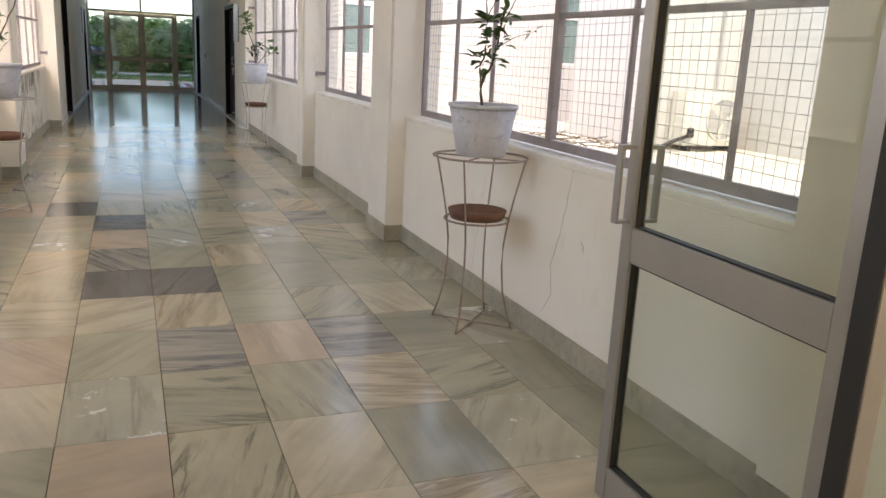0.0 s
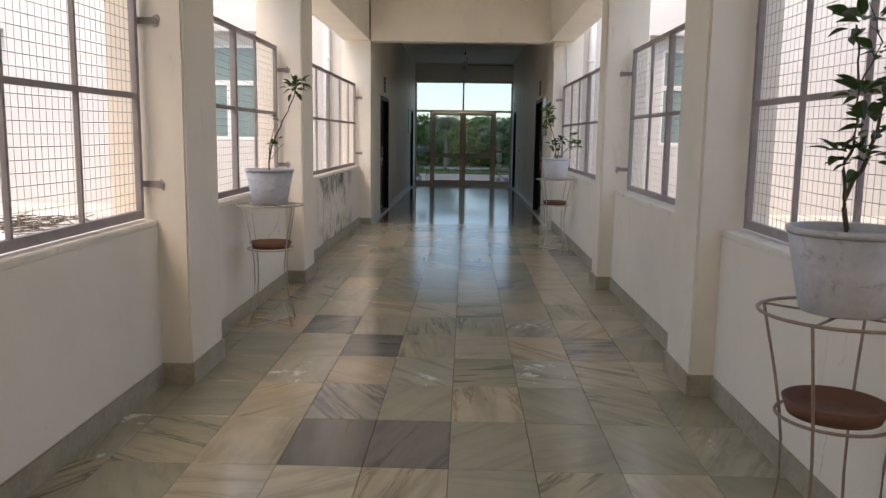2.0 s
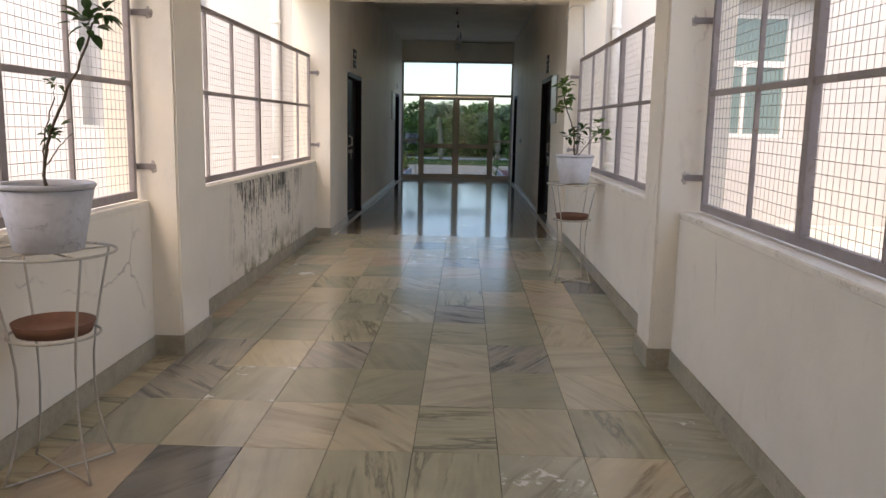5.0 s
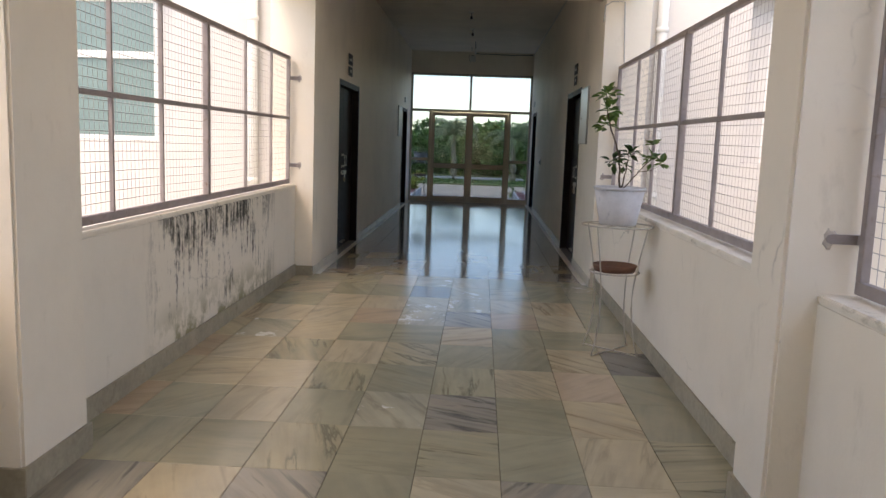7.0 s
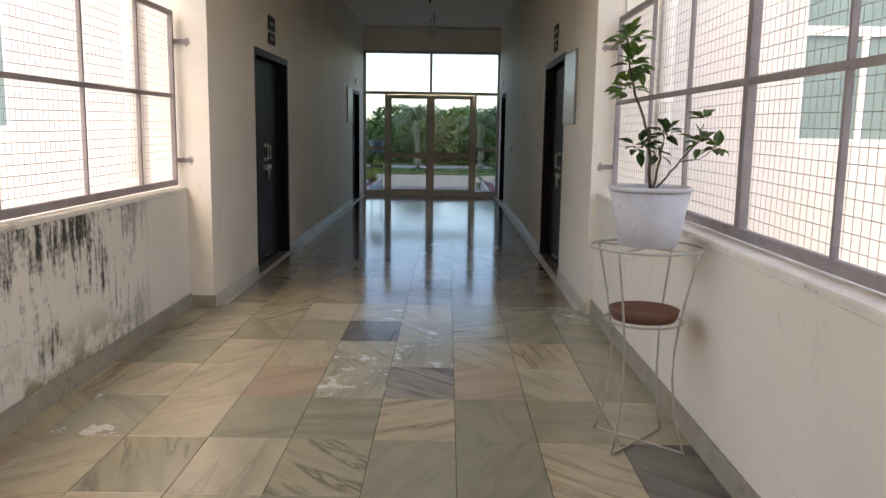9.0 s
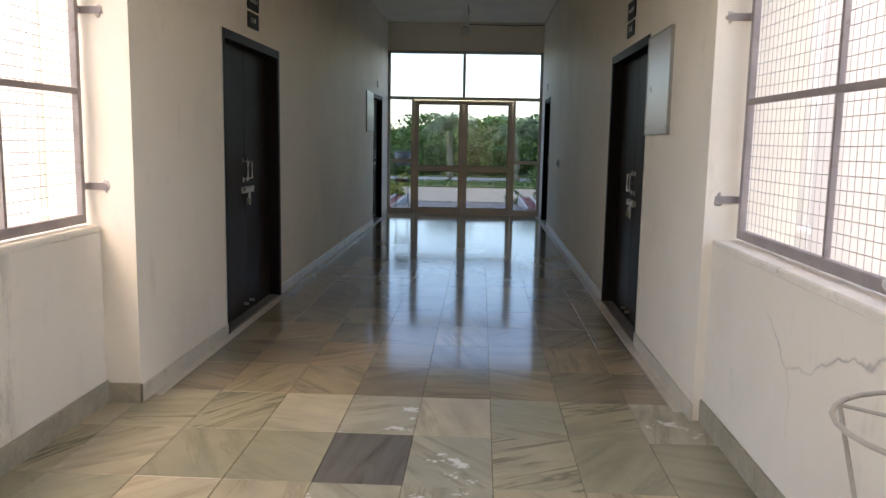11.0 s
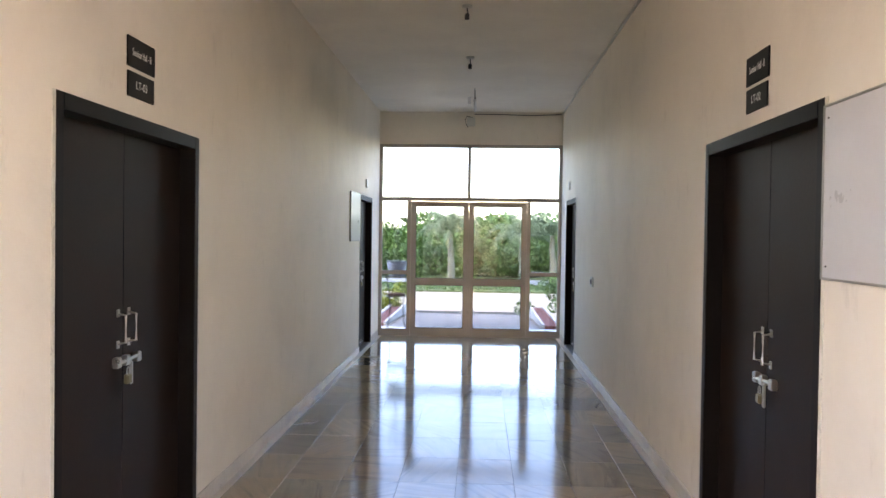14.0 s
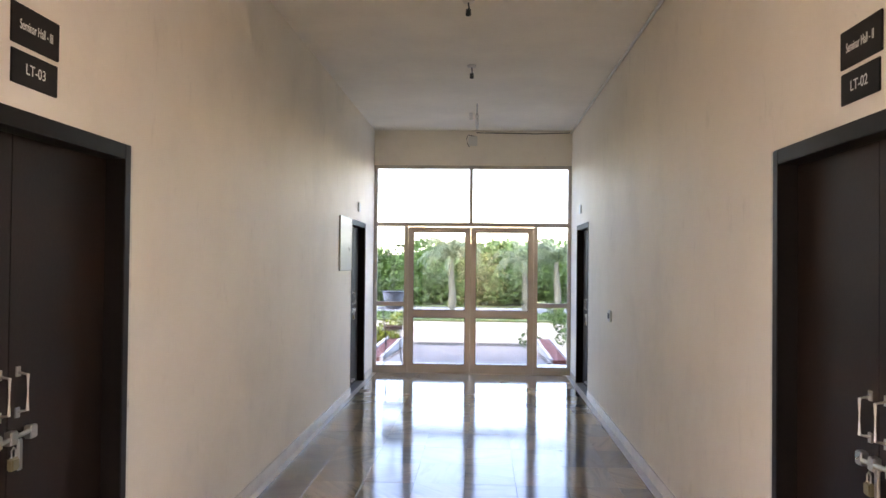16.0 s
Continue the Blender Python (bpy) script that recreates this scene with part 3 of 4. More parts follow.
# ---- grills of the walkway ----
def grill(x, y0, y1, thick, thin, inner, seed):
    """A welded window grill: frame, middle rail, posts, and slightly slack square wire mesh. inner: +1 when the corridor is towards +x."""
    rng = random.Random(seed)
    z0, z1, zm = SILL + 0.012, 2.19, 1.585
    g = thing("window_grill", pose(x, 0, 0), "mauve-grey steel window grill with square wire mesh", "window grill", "walkway grills")
    d = 0.016
    part("bottom_rail", boxes((-d, d, y0, y1, z0, z0 + 0.045)), M_GRILL, g, bevel=0.002)
    part("top_rail", boxes((-d, d, y0, y1, z1 - 0.035, z1)), M_GRILL, g, bevel=0.002)
    part("middle_rail", boxes((-d * 0.8, d * 0.8, y0 + 0.03, y1 - 0.03, zm - 0.014, zm + 0.014)), M_GRILL, g, bevel=0.002)
    for y in (y0, y1 - 0.035):
        part("end_post", boxes((-d, d, y, y + 0.035, z0 + 0.045, z1 - 0.035)), M_GRILL, g, bevel=0.002)
    for y in thick:
        part("thick_post", boxes((-d - 0.004, d + 0.004, y - 0.026, y + 0.026, z0 + 0.03, z1 - 0.02)), M_GRILL, g, bevel=0.002)
    for y in thin:
        part("thin_post", boxes((-d * 0.7, d * 0.7, y - 0.009, y + 0.009, z0 + 0.045, z1 - 0.035)), M_GRILL, g)
    bm = bmesh.new()
    xo = -0.012 * inner
    ph = rng.uniform(0, 6)

    def sag(y, z):
        return 0.006 * math.sin(3.1 * y + ph + 2 * z), 0.007 * math.sin(2.3 * z + 1.7 * y + ph)

    y = y0 + 0.05
    while y < y1 - 0.04:
        pts = []
        for i in range(9):
            z = z0 + 0.04 + (z1 - z0 - 0.07) * i / 8
            a, b = sag(y, z)
            pts.append((xo + b * 0.6, y + a, z))
        tube(bm, pts, 0.0013, 4)
        y += 0.052
    z = z0 + 0.09
    while z < z1 - 0.05:
        n = max(8, int((y1 - y0) / 0.25))
        pts = []
        for i in range(n + 1):
            yy = y0 + 0.02 + (y1 - y0 - 0.04) * i / n
            a, b = sag(yy, z)
            pts.append((xo + b * 0.6, yy, z + b * 1.2))
        tube(bm, pts, 0.0013, 4)
        z += 0.052
    tagged(part("wire_mesh", bm, M_WIRE, g, "thin slack square wire mesh"), kind="stuff")
    # flat straps that hold the frame to the plaster returns
    for yy, e in ((y0, -1), (y1, 1)):
        for zz in (1.12, 1.98):
            bm = bmesh.new()
            ya, yb = sorted((yy + e * 0.031, yy + e * 0.039))
            rim = [(0.0, -0.017), (0.095, -0.017), (0.108, -0.013), (0.115, 0.0), (0.108, 0.013), (0.095, 0.017), (0.0, 0.017)]
            lo = [bm.verts.new((inner * u, ya, zz + w)) for u, w in rim]
            hi = [bm.verts.new((inner * u, yb, zz + w)) for u, w in rim]
            bm.faces.new(lo)
            bm.faces.new(hi[::-1])
            for k in range(len(rim)):
                bm.faces.new((lo[k], hi[k], hi[(k + 1) % len(rim)], lo[(k + 1) % len(rim)]))
            tab = sorted((yy - e * 0.002, yy + e * 0.031))
            box(bm, -0.008, 0.008, tab[0], tab[1], zz - 0.017, zz + 0.017)
            part("bracket", bm, M_GRILL, g, "flat painted steel strap")
    for yf, s in ((y0 - 0.04, 1), (y1 + 0.04, -1)):
        for zz in (1.12, 1.98):
            bm = bmesh.new()
            n = 14
            lo, hi = [], []
            for k in range(n):
                an = 2 * math.pi * k / n
                r = rng.uniform(0.018, 0.036)
                px, pz = 0.10 * inner + r * math.cos(an) * 0.8, zz + r * math.sin(an) * 1.2
                lo.append(bm.verts.new((px, yf - s * 0.001, pz)))
                hi.append(bm.verts.new((0.10 * inner + (px - 0.10 * inner) * 0.7, yf + s * 0.004, zz + (pz - zz) * 0.7)))
            bm.faces.new(hi)
            bm.faces.new(lo[::-1])
            for k in range(n):
                bm.faces.new((lo[k], lo[(k + 1) % n], hi[(k + 1) % n], hi[k]))
            part("cement_daub", bm, M_CEMENT, g, "grey cement daub at a bracket", smooth=True)
    return g


grill(GL, 1.47, 5.17, (3.25,), (1.98, 2.6, 3.92, 4.50), 1, 1)
grill(GL, 5.80, 8.26, (6.95,), (6.35, 7.55), 1, 2)
grill(GL, 8.84, 13.41, (11.03,), (9.58, 10.24, 11.95, 12.74), 1, 3)
grill(GR, 1.47, 5.17, (3.25,), (1.93, 2.6, 4.00, 4.57), -1, 4)
grill(GR, 5.73, 8.25, (6.93,), (6.29, 7.53), -1, 5)
grill(GR, 8.66, 13.41, (10.85,), (9.28, 10.04, 11.68, 12.45), -1, 6)


# ---- plants on wire stands ----
def plant_stand(m, wire, label):
    s = thing("plant_stand", m, label, "plant stand", "wire plant stands")
    part("top_ring", tube(bmesh.new(), circle(0.238, 0.885), 0.0055, 8, True), wire, s, smooth=True)
    part("lower_ring", tube(bmesh.new(), circle(0.167, 0.563), 0.0055, 8, True), wire, s, smooth=True)
    bm = bmesh.new()
    for a in (45, 135):
        c, q = math.cos(radians(a)), math.sin(radians(a))
        tube(bm, [(-0.238 * c, -0.238 * q, 0.880), (0.238 * c, 0.238 * q, 0.880)], 0.004, 6)
    part("pot_support", bm, wire, s)
    for a in (45, 135, 225, 315):
        c, q = math.cos(radians(a)), math.sin(radians(a))
        prof = ((0.238, 0.885), (0.218, 0.80), (0.190, 0.68), (0.167, 0.563), (0.152, 0.45), (0.150, 0.33), (0.163, 0.20), (0.190, 0.09), (0.222, 0.006))
        part("leg", tube(bmesh.new(), [(r * c, r * q, z) for r, z in prof], 0.005, 7), wire, s, smooth=True)
    for a in (45, 135):
        c, q = math.cos(radians(a)), math.sin(radians(a))
        part("foot_bar", tube(bmesh.new(), [(-0.222 * c, -0.222 * q, 0.006 + a / 20000), (0.222 * c, 0.222 * q, 0.006 + a / 20000)], 0.0045, 6), wire, s)
    return s


def saucer(m):
    bm = lathe(bmesh.new(), [(0.0, 0.0), (0.135, 0.0), (0.152, 0.045), (0.146, 0.047), (0.130, 0.012), (0.0, 0.012)])
    ob = part("saucer", bm, M_CLAY, smooth=True)
    ob.matrix_basis = m @ Matrix.Translation((0, 0, 0.5685))
    return tagged(ob, "terracotta saucer lying in the lower ring", "saucer", "saucers")


def flower_pot(m, material, label):
    p = thing("flower_pot", m @ Matrix.Translation((0, 0, 0.891)), label, "flower pot", "flower pots")
    part("body", lathe(bmesh.new(), [(0.0, 0.0), (0.118, 0.0), (0.124, 0.006), (0.168, 0.232), (0.160, 0.232), (0.118, 0.012), (0.0, 0.012)], 40), material, p, smooth=True)
    part("rim", lathe(bmesh.new(), [(0.1682, 0.236), (0.1735, 0.238), (0.1765, 0.245), (0.1755, 0.253), (0.169, 0.256), (0.160, 0.252), (0.1595, 0.2325)], 40), material, p, smooth=True)
    part("soil", lathe(bmesh.new(), [(0.1575, 0.215), (0.12, 0.222), (0.06, 0.219), (0.0, 0.226)], 24), M_SOIL, p, smooth=True)
    return p


def leaf_mesh(name, length, width, material):
    """One oval leaf, folded along its midrib and drooping at the tip."""
    bm = bmesh.new()
    rows = []
    for i in range(6):
        u = i / 5
        w = width * math.sin(math.pi * min(1, 0.06 + u * 0.94) ** 0.85) * 0.5
        z = -0.25 * length * u * u
        rows.append([bm.verts.new((u * length, s * w, z + abs(s) * w * 0.35)) for s in (-1, 0, 1)])
    for a, b in zip(rows, rows[1:]):
        for k in (0, 1):
            bm.faces.new((a[k], a[k + 1], b[k + 1], b[k]))
    return mesh_of(name, bm, material)


LEAVES = {k: leaf_mesh("leaf", l, w, m) for k, l, w, m in (("d", 0.060, 0.035, M_LEAF), ("f", 0.068, 0.041, M_LEAF2), ("s", 0.045, 0.02, M_LEAF))}


def shrub(m, stems, clumps, seed, label):
    """A potted shrub: stems as lists of points, clumps of leaves (point, radius, count, kind)."""
    rng = random.Random(seed)
    p = thing("potted_plant", m @ Matrix.Translation((0, 0, 1.112)), label, "potted plant", "potted shrubs")
    for pts, r in stems:
        fine = []
        for a, b in zip(pts, pts[1:]):
            for k in range(4):
                u = k / 4
                q = Vector(a).lerp(Vector(b), u)
                fine.append(q + Vector((rng.uniform(-1, 1), rng.uniform(-1, 1), 0)) * 0.005)
        fine.append(Vector(pts[-1]))
        part("stem", tube(bmesh.new(), fine, r, 6, r_end=r * 0.45), M_BARK, p, smooth=True)
    for c, rad, count, kind in clumps:
        for i in range(round(count * 1.7)):
            d = Vector((rng.gauss(0, 1), rng.gauss(0, 1), rng.gauss(0.2, 0.8))).normalized()
            ob = new("leaf", LEAVES[kind])
            q = Vector((d.x, d.y, d.z * 0.7 + 0.1)).to_track_quat("X", "Z") @ Euler((rng.uniform(-0.6, 0.6), 0, 0)).to_quaternion()
            s = rng.uniform(0.7, 1.15)
            ob.matrix_basis = Matrix.LocRotScale(Vector(c) + d * rad * rng.uniform(0.1, 0.7), q, (s, s, s))
            ob.parent = p
    return p


SA = pose(1.468, 3.32, 0, 0, 0, 2)
SB = pose(-1.10, 6.70, 0, 0, 0, 8)
SC = pose(1.455, 10.93, 0, 0, 0, 3)
SD = pose(-0.955, 24.95, 0.0, 0, 0, 10)
plant_stand(SA, M_STANDRED, "tall rust-brown wire plant stand by the parapet")
plant_stand(SB, M_STAND, "tall cream wire plant stand on the marble floor")
plant_stand(SC, M_STAND, "tall cream wire plant stand by the parapet")
plant_stand(SD, M_BLACKWIRE, "black wire plant stand outside the glass entrance")
for s in (SA, SB, SC, SD):
    saucer(s)
flower_pot(SA, M_POTD, "whitewashed pot with grey smears on a wire stand")
flower_pot(SB, M_POTD, "whitewashed pot with dark smears on a wire stand")
flower_pot(SC, M_POT, "clean whitewashed pot on a wire stand")
M_POTG = mat("grey plastic pot", (0.20, 0.20, 0.21), 0.6, vary=0.12, big=7)
flower_pot(SD, M_POTG, "grey plastic pot on a black wire stand")

shrub(SA, [([(-0.01, 0, 0), (-0.02, 0, 0.12), (0.03, 0, 0.23), (0.06, 0, 0.33), (0.09, 0.01, 0.50), (0.12, 0.01, 0.66)], 0.008),
           ([(-0.02, 0, 0.10), (-0.03, 0.01, 0.2), (0.0, 0.01, 0.30), (0.0, 0.02, 0.48), (-0.02, 0.02, 0.62)], 0.006),
           ([(0.05, 0, 0.30), (0.14, -0.01, 0.36), (0.24, -0.01, 0.39)], 0.003),
           ([(0.07, 0, 0.42), (0.14, 0, 0.53), (0.21, 0, 0.62)], 0.0035),
           ([(0.0, 0.01, 0.45), (0.05, 0, 0.57), (0.0, 0, 0.68)], 0.003)],
      [((0.02, 0, 0.24), 0.09, 11, "d"), ((0.05, 0, 0.33), 0.08, 12, "d"), ((0.0, 0, 0.42), 0.08, 10, "d"), ((0.10, 0, 0.46), 0.07, 8, "d"),
       ((-0.01, 0, 0.62), 0.08, 10, "d"), ((0.12, 0, 0.68), 0.07, 9, "d"), ((0.24, -0.01, 0.39), 0.03, 5, "s"), ((0.03, 0, 0.54), 0.05, 4, "d"), ((-0.05, 0, 0.25), 0.05, 5, "d")], 11,
      "dark green leafy shrub in a whitewashed pot")
shrub(SB, [([(0.0, 0, 0), (0.0, 0, 0.12), (0.03, 0, 0.22), (0.10, -0.01, 0.38), (0.17, -0.01, 0.52), (0.20, -0.01, 0.62)], 0.0075),
           ([(0.0, 0, 0.10), (0.0, 0, 0.2), (0.04, 0.01, 0.33), (0.05, 0.01, 0.40)], 0.004),
           ([(0.01, 0, 0.10), (0.06, 0, 0.17), (0.11, -0.01, 0.22)], 0.003)],
      [((0.18, -0.01, 0.62), 0.08, 16, "d"), ((0.24, -0.01, 0.66), 0.05, 7, "d"), ((0.02, 0, 0.21), 0.04, 8, "s"), ((0.06, 0, 0.24), 0.03, 5, "s"), ((0.05, 0.01, 0.40), 0.03, 4, "s")], 12,
      "sparse leaning shrub with a leafy tip in a pot")
shrub(SC, [([(0.0, 0, 0), (-0.01, 0, 0.14), (-0.02, 0, 0.26), (-0.07, 0.01, 0.38), (-0.11, 0.01, 0.52), (-0.13, 0.02, 0.66)], 0.008),
           ([(0.01, 0, 0), (0.03, 0, 0.12), (0.05, 0, 0.24), (0.03, 0, 0.32)], 0.006),
           ([(0.02, 0, 0.02), (0.10, -0.01, 0.12), (0.19, -0.01, 0.22), (0.21, -0.01, 0.30)], 0.005),
           ([(0.12, -0.01, 0.14), (0.20, -0.01, 0.15), (0.26, -0.01, 0.19)], 0.003)],
      [((-0.12, 0.01, 0.64), 0.08, 16, "f"), ((-0.10, 0.01, 0.54), 0.08, 14, "f"), ((-0.11, 0.01, 0.44), 0.08, 12, "f"), ((0.05, 0, 0.25), 0.08, 14, "d"), ((0.02, 0, 0.18), 0.06, 6, "d"),
       ((-0.06, 0, 0.20), 0.07, 11, "d"), ((0.20, -0.01, 0.22), 0.07, 9, "f"), ((0.27, -0.01, 0.20), 0.04, 5, "f"), ((0.21, -0.01, 0.32), 0.04, 5, "f")], 13,
      "green leafy shrub with two branches in a pot")
shrub(SD, [([(0, 0, 0), (0.01, 0, 0.25), (0, 0, 0.5), (0.02, 0, 0.72)], 0.007), ([(0, 0, 0.3), (-0.08, 0, 0.5), (-0.11, 0, 0.62)], 0.004), ([(0, 0, 0.35), (0.10, 0, 0.55), (0.14, 0, 0.68)], 0.004)],
      [((0.01, 0, 0.45), 0.06, 7, "d"), ((-0.08, 0, 0.58), 0.08, 9, "d"), ((0.03, 0, 0.70), 0.08, 9, "d"), ((0.13, 0, 0.68), 0.07, 8, "d")], 14,
      "thin dark shrub in a grey pot outside")


# ---- glazed aluminium entrance ----
def pane(name, x0, x1, z0, z1, parent, material):
    ob = part(name, boxes((x0, x1, -0.0025, 0.0025, z0, z1)), material, parent)
    ob.visible_shadow = False
    return ob


def door_leaf(parent_or_m, w, h, name, label, glass, s=0.075):
    """A glazed aluminium leaf, hinge at x = 0, opening towards +x; rails at the foot, middle and head."""
    d = thing(name, parent_or_m, label, "door", "glazed entrance leaves")
    t = 0.022
    part("hinge_stile", boxes((0, s, -t, t, 0.014, h)), M_ALU, d, bevel=0.002)
    part("lock_stile", boxes((w - s, w, -t, t, 0.014, h)), M_ALU, d, bevel=0.002)
    for nm, a, b in (("bottom_rail", 0.014, 0.13), ("middle_rail", 0.80, 0.905), ("top_rail", h - 0.075, h)):
        part(nm, boxes((s, w - s, -t + 0.001, t - 0.001, a, b)), M_ALU, d, bevel=0.002)
    for a, b in ((0.13, 0.80), (0.905, h - 0.075)):
        pane("glass_pane", s, w - s, a, b, d, glass)
        bm = boxes((s, s + 0.006, -0.012, 0.012, a, b), (w - s - 0.006, w - s, -0.012, 0.012, a, b), (s + 0.006, w - s - 0.006, -0.012, 0.012, a, a + 0.006), (s + 0.006, w - s - 0.006, -0.012, 0.012, b - 0.006, b))
        part("gasket", bm, M_GASKET_SHADE, d, "black rubber gasket")
    for sgn in (-1, 1):
        bm = bmesh.new()
        x = w - s * 0.5
        for z0, z1, d0, d1 in ((0.915, 0.925, 0, 0.05), (1.135, 1.145, 0, 0.05), (0.925, 1.135, 0.042, 0.05)):
            ya, yb = sorted((sgn * (t + d0), sgn * (t + d1)))
            box(bm, x - 0.014, x + 0.014, ya, yb, z0, z1)
        part("pull_handle", bm, M_ALU, d, "aluminium pull handle")
    return d


def entrance(y, name, xs, label, glass):
    """The fixed frame: jambs, posts at the doors, transom, head, upper and side lights."""
    e = tagged(new(name), label, "window", kind="structure")
    e.location = (0, y, 0)
    x0, xa, xb, x1 = xs
    t = 0.028
    part("jamb", boxes((x0, x0 + 0.05, -t, t, 0, 2.985)), M_ALU, e, bevel=0.002)
    part("jamb", boxes((x1 - 0.05, x1, -t, t, 0, 2.985)), M_ALU, e, bevel=0.002)
    part("door_post", boxes((xa - 0.055, xa, -t, t, 0, 2.105)), M_ALU, e, bevel=0.002)
    part("door_post", boxes((xb, xb + 0.055, -t, t, 0, 2.105)), M_ALU, e, bevel=0.002)
    part("transom", boxes((x0 + 0.05, x1 - 0.05, -t - 0.002, t + 0.002, 2.105, 2.165)), M_ALU, e, bevel=0.002)
    part("head", boxes((x0 + 0.05, x1 - 0.05, -t, t, 2.935, 2.985)), M_ALU, e, bevel=0.002)
    part("threshold", boxes((xa, xb, -t, t, -0.004, 0.012)), M_ALU, e)
    xm = (xa + xb) / 2
    part("mullion", boxes((xm - 0.025, xm + 0.025, -t, t, 2.165, 2.935)), M_ALU, e, bevel=0.002)
    pane("glass_pane", x0 + 0.05, xm - 0.025, 2.165, 2.935, e, glass)
    pane("glass_pane", xm + 0.025, x1 - 0.05, 2.165, 2.935, e, glass)
    for a, b in ((x0 + 0.05, xa - 0.055), (xb + 0.055, x1 - 0.05)):
        part("side_rail", boxes((a, b, -t + 0.004, t - 0.004, 0.002, 0.11)), M_ALU, e, bevel=0.002)
        part("side_rail", boxes((a, b, -t + 0.004, t - 0.004, 0.96, 1.02)), M_ALU, e, bevel=0.002)
        pane("glass_pane", a, b, 0.11, 0.96, e, glass)
        pane("glass_pane", a, b, 1.02, 2.105, e, glass)
    return e


entrance(YE, "window_entrance", (WL + 0.002, -0.675, 1.125, WR - 0.002), "aluminium framed glass entrance with side and upper lights", M_GLASST)
E_LEAF = (1.125 + 0.675) / 2 - 0.004
lf = door_leaf(pose(-0.672, YE, 0), E_LEAF, 2.10, "glazed_door", "closed aluminium door with clear glass", M_GLASST)
rt = door_leaf(pose(1.122, YE, 0, 0, 0, 180), E_LEAF, 2.10, "glazed_door", "closed aluminium door with clear glass", M_GLASST)
# at the start of the walk: the frame and one leaf standing open
start_frame = entrance(Y0 - 0.065, "window_start", (WL + 0.002, -0.69, 1.165, WR - 0.002), "aluminium framed glass doorway with side lights", M_GLASS)
# black strip added to imitate the shade on the backlit door post
part("post_shade_strip", boxes((1.1585, 1.1645, -0.027, 0.027, 0.0, 2.10)), M_GASKET_SHADE, start_frame, "black strip standing in for shade on the door post")
door_leaf(pose(1.197, Y0 - 0.035, 0, 0, 0, 89.2), 0.852, 2.10, "open_glazed_door", "aluminium glass door standing open beside the parapet", M_GLASS, 0.055)


# ---- dark double doors of the hall ----
def lift(bm, dz):
    for v in bm.verts:
        v.co.z += dz
    return bm


def double_door(face, x, y0, y1, label, dz=0.0):
    """Built with the hall on the +x side; face -1 turns it round for the other wall."""
    w = y1 - y0
    m = pose(x, (y0 + y1) / 2, 0) if face > 0 else pose(x, (y0 + y1) / 2, 0, 0, 0, 180)
    d = thing("double_door", m, label, "door", "dark hall doors")
    h = w / 2
    for s in (-1, 1):
        a, b = sorted((s * h, s * (h - 0.055)))
        part("jamb", boxes((-0.13, 0.006, a, b, 0, 2.10)), M_FRAME, d, bevel=0.003)
        q = sorted((s * h, s * (h + 0.022)))
        part("paint_edge", boxes((-0.002, 0.004, q[0], q[1], 0.0, 2.10)), M_CHIP, d, "chipped cream paint line beside the frame")
    part("head", boxes((-0.13, 0.006, -h + 0.055, h - 0.055, 2.035, 2.10)), M_FRAME, d, bevel=0.003)
    part("threshold", boxes((-0.40, 0.0, -h, h, -0.004, 0.012)), M_SLATE, d, "dark stone threshold")
    for s in (-1, 1):
        a, b = sorted((s * 0.0015, s * (h - 0.058)))
        lf = part("leaf", boxes((-0.115, -0.08, a, b, 0.018, 2.032)), M_DOOR, d, "flush dark brown laminate leaf", bevel=0.002)
        hb = bmesh.new()
        yy = s * 0.055
        tube(hb, [(-0.08, yy, 1.055), (-0.04, yy, 1.062), (-0.04, yy, 1.188), (-0.08, yy, 1.195)], 0.006, 8)
        box(hb, -0.0795, -0.074, yy - 0.012, yy + 0.012, 1.035, 1.07)
        box(hb, -0.0795, -0.074, yy - 0.012, yy + 0.012, 1.18, 1.215)
        lift(hb, dz)
        part("handle", hb, M_STEEL, lf, "steel pull handle")
        st = bmesh.new()
        lathe(st, [(0.0, 0.0), (0.013, 0.0), (0.013, 0.035), (0.0, 0.037)], 12)
        for v in st.verts:
            v.co = Vector((-0.08 + v.co.z, yy * 1.4 + v.co.x, 0.09 + v.co.y))
        part("door_stop", st, M_STEEL, lf, "steel stop stud")
    bt = bmesh.new()
    tube(bt, [(-0.06, -0.11, 0.967), (-0.06, 0.14, 0.981)], 0.009, 8)
    lift(bt, dz)
    part("bolt", bt, M_STEEL, d, "steel sliding bolt")
    for yy in (-0.09, 0.0, 0.12):
        part("bolt_bracket", boxes((-0.0795, -0.05, yy - 0.022, yy + 0.022, 0.95 + dz, 0.998 + dz)), M_STEEL, d, bevel=0.004)
    part("hasp", boxes((-0.062, -0.05, 0.025, 0.05, 0.855 + dz, 0.965 + dz)), M_STEEL, d, bevel=0.004)
    part("padlock", boxes((-0.062, -0.04, -0.03, 0.015, 0.865 + dz, 0.91 + dz)), M_BRASS, d, "small padlock", bevel=0.005)
    part("shackle", lift(tube(bmesh.new(), [(-0.05, -0.02, 0.91), (-0.05, -0.02, 0.935), (-0.05, -0.008, 0.945), (-0.05, 0.004, 0.935), (-0.05, 0.004, 0.91)], 0.003, 6), dz), M_STEEL, d)
    return d


for dd in DOORS_L:
    double_door(1, WL, *dd, "closed dark brown double door with bolt and padlock")
for dd in DOORS_R:
    double_door(-1, WR, *dd, "closed dark brown double door with bolt and padlock", -0.045)


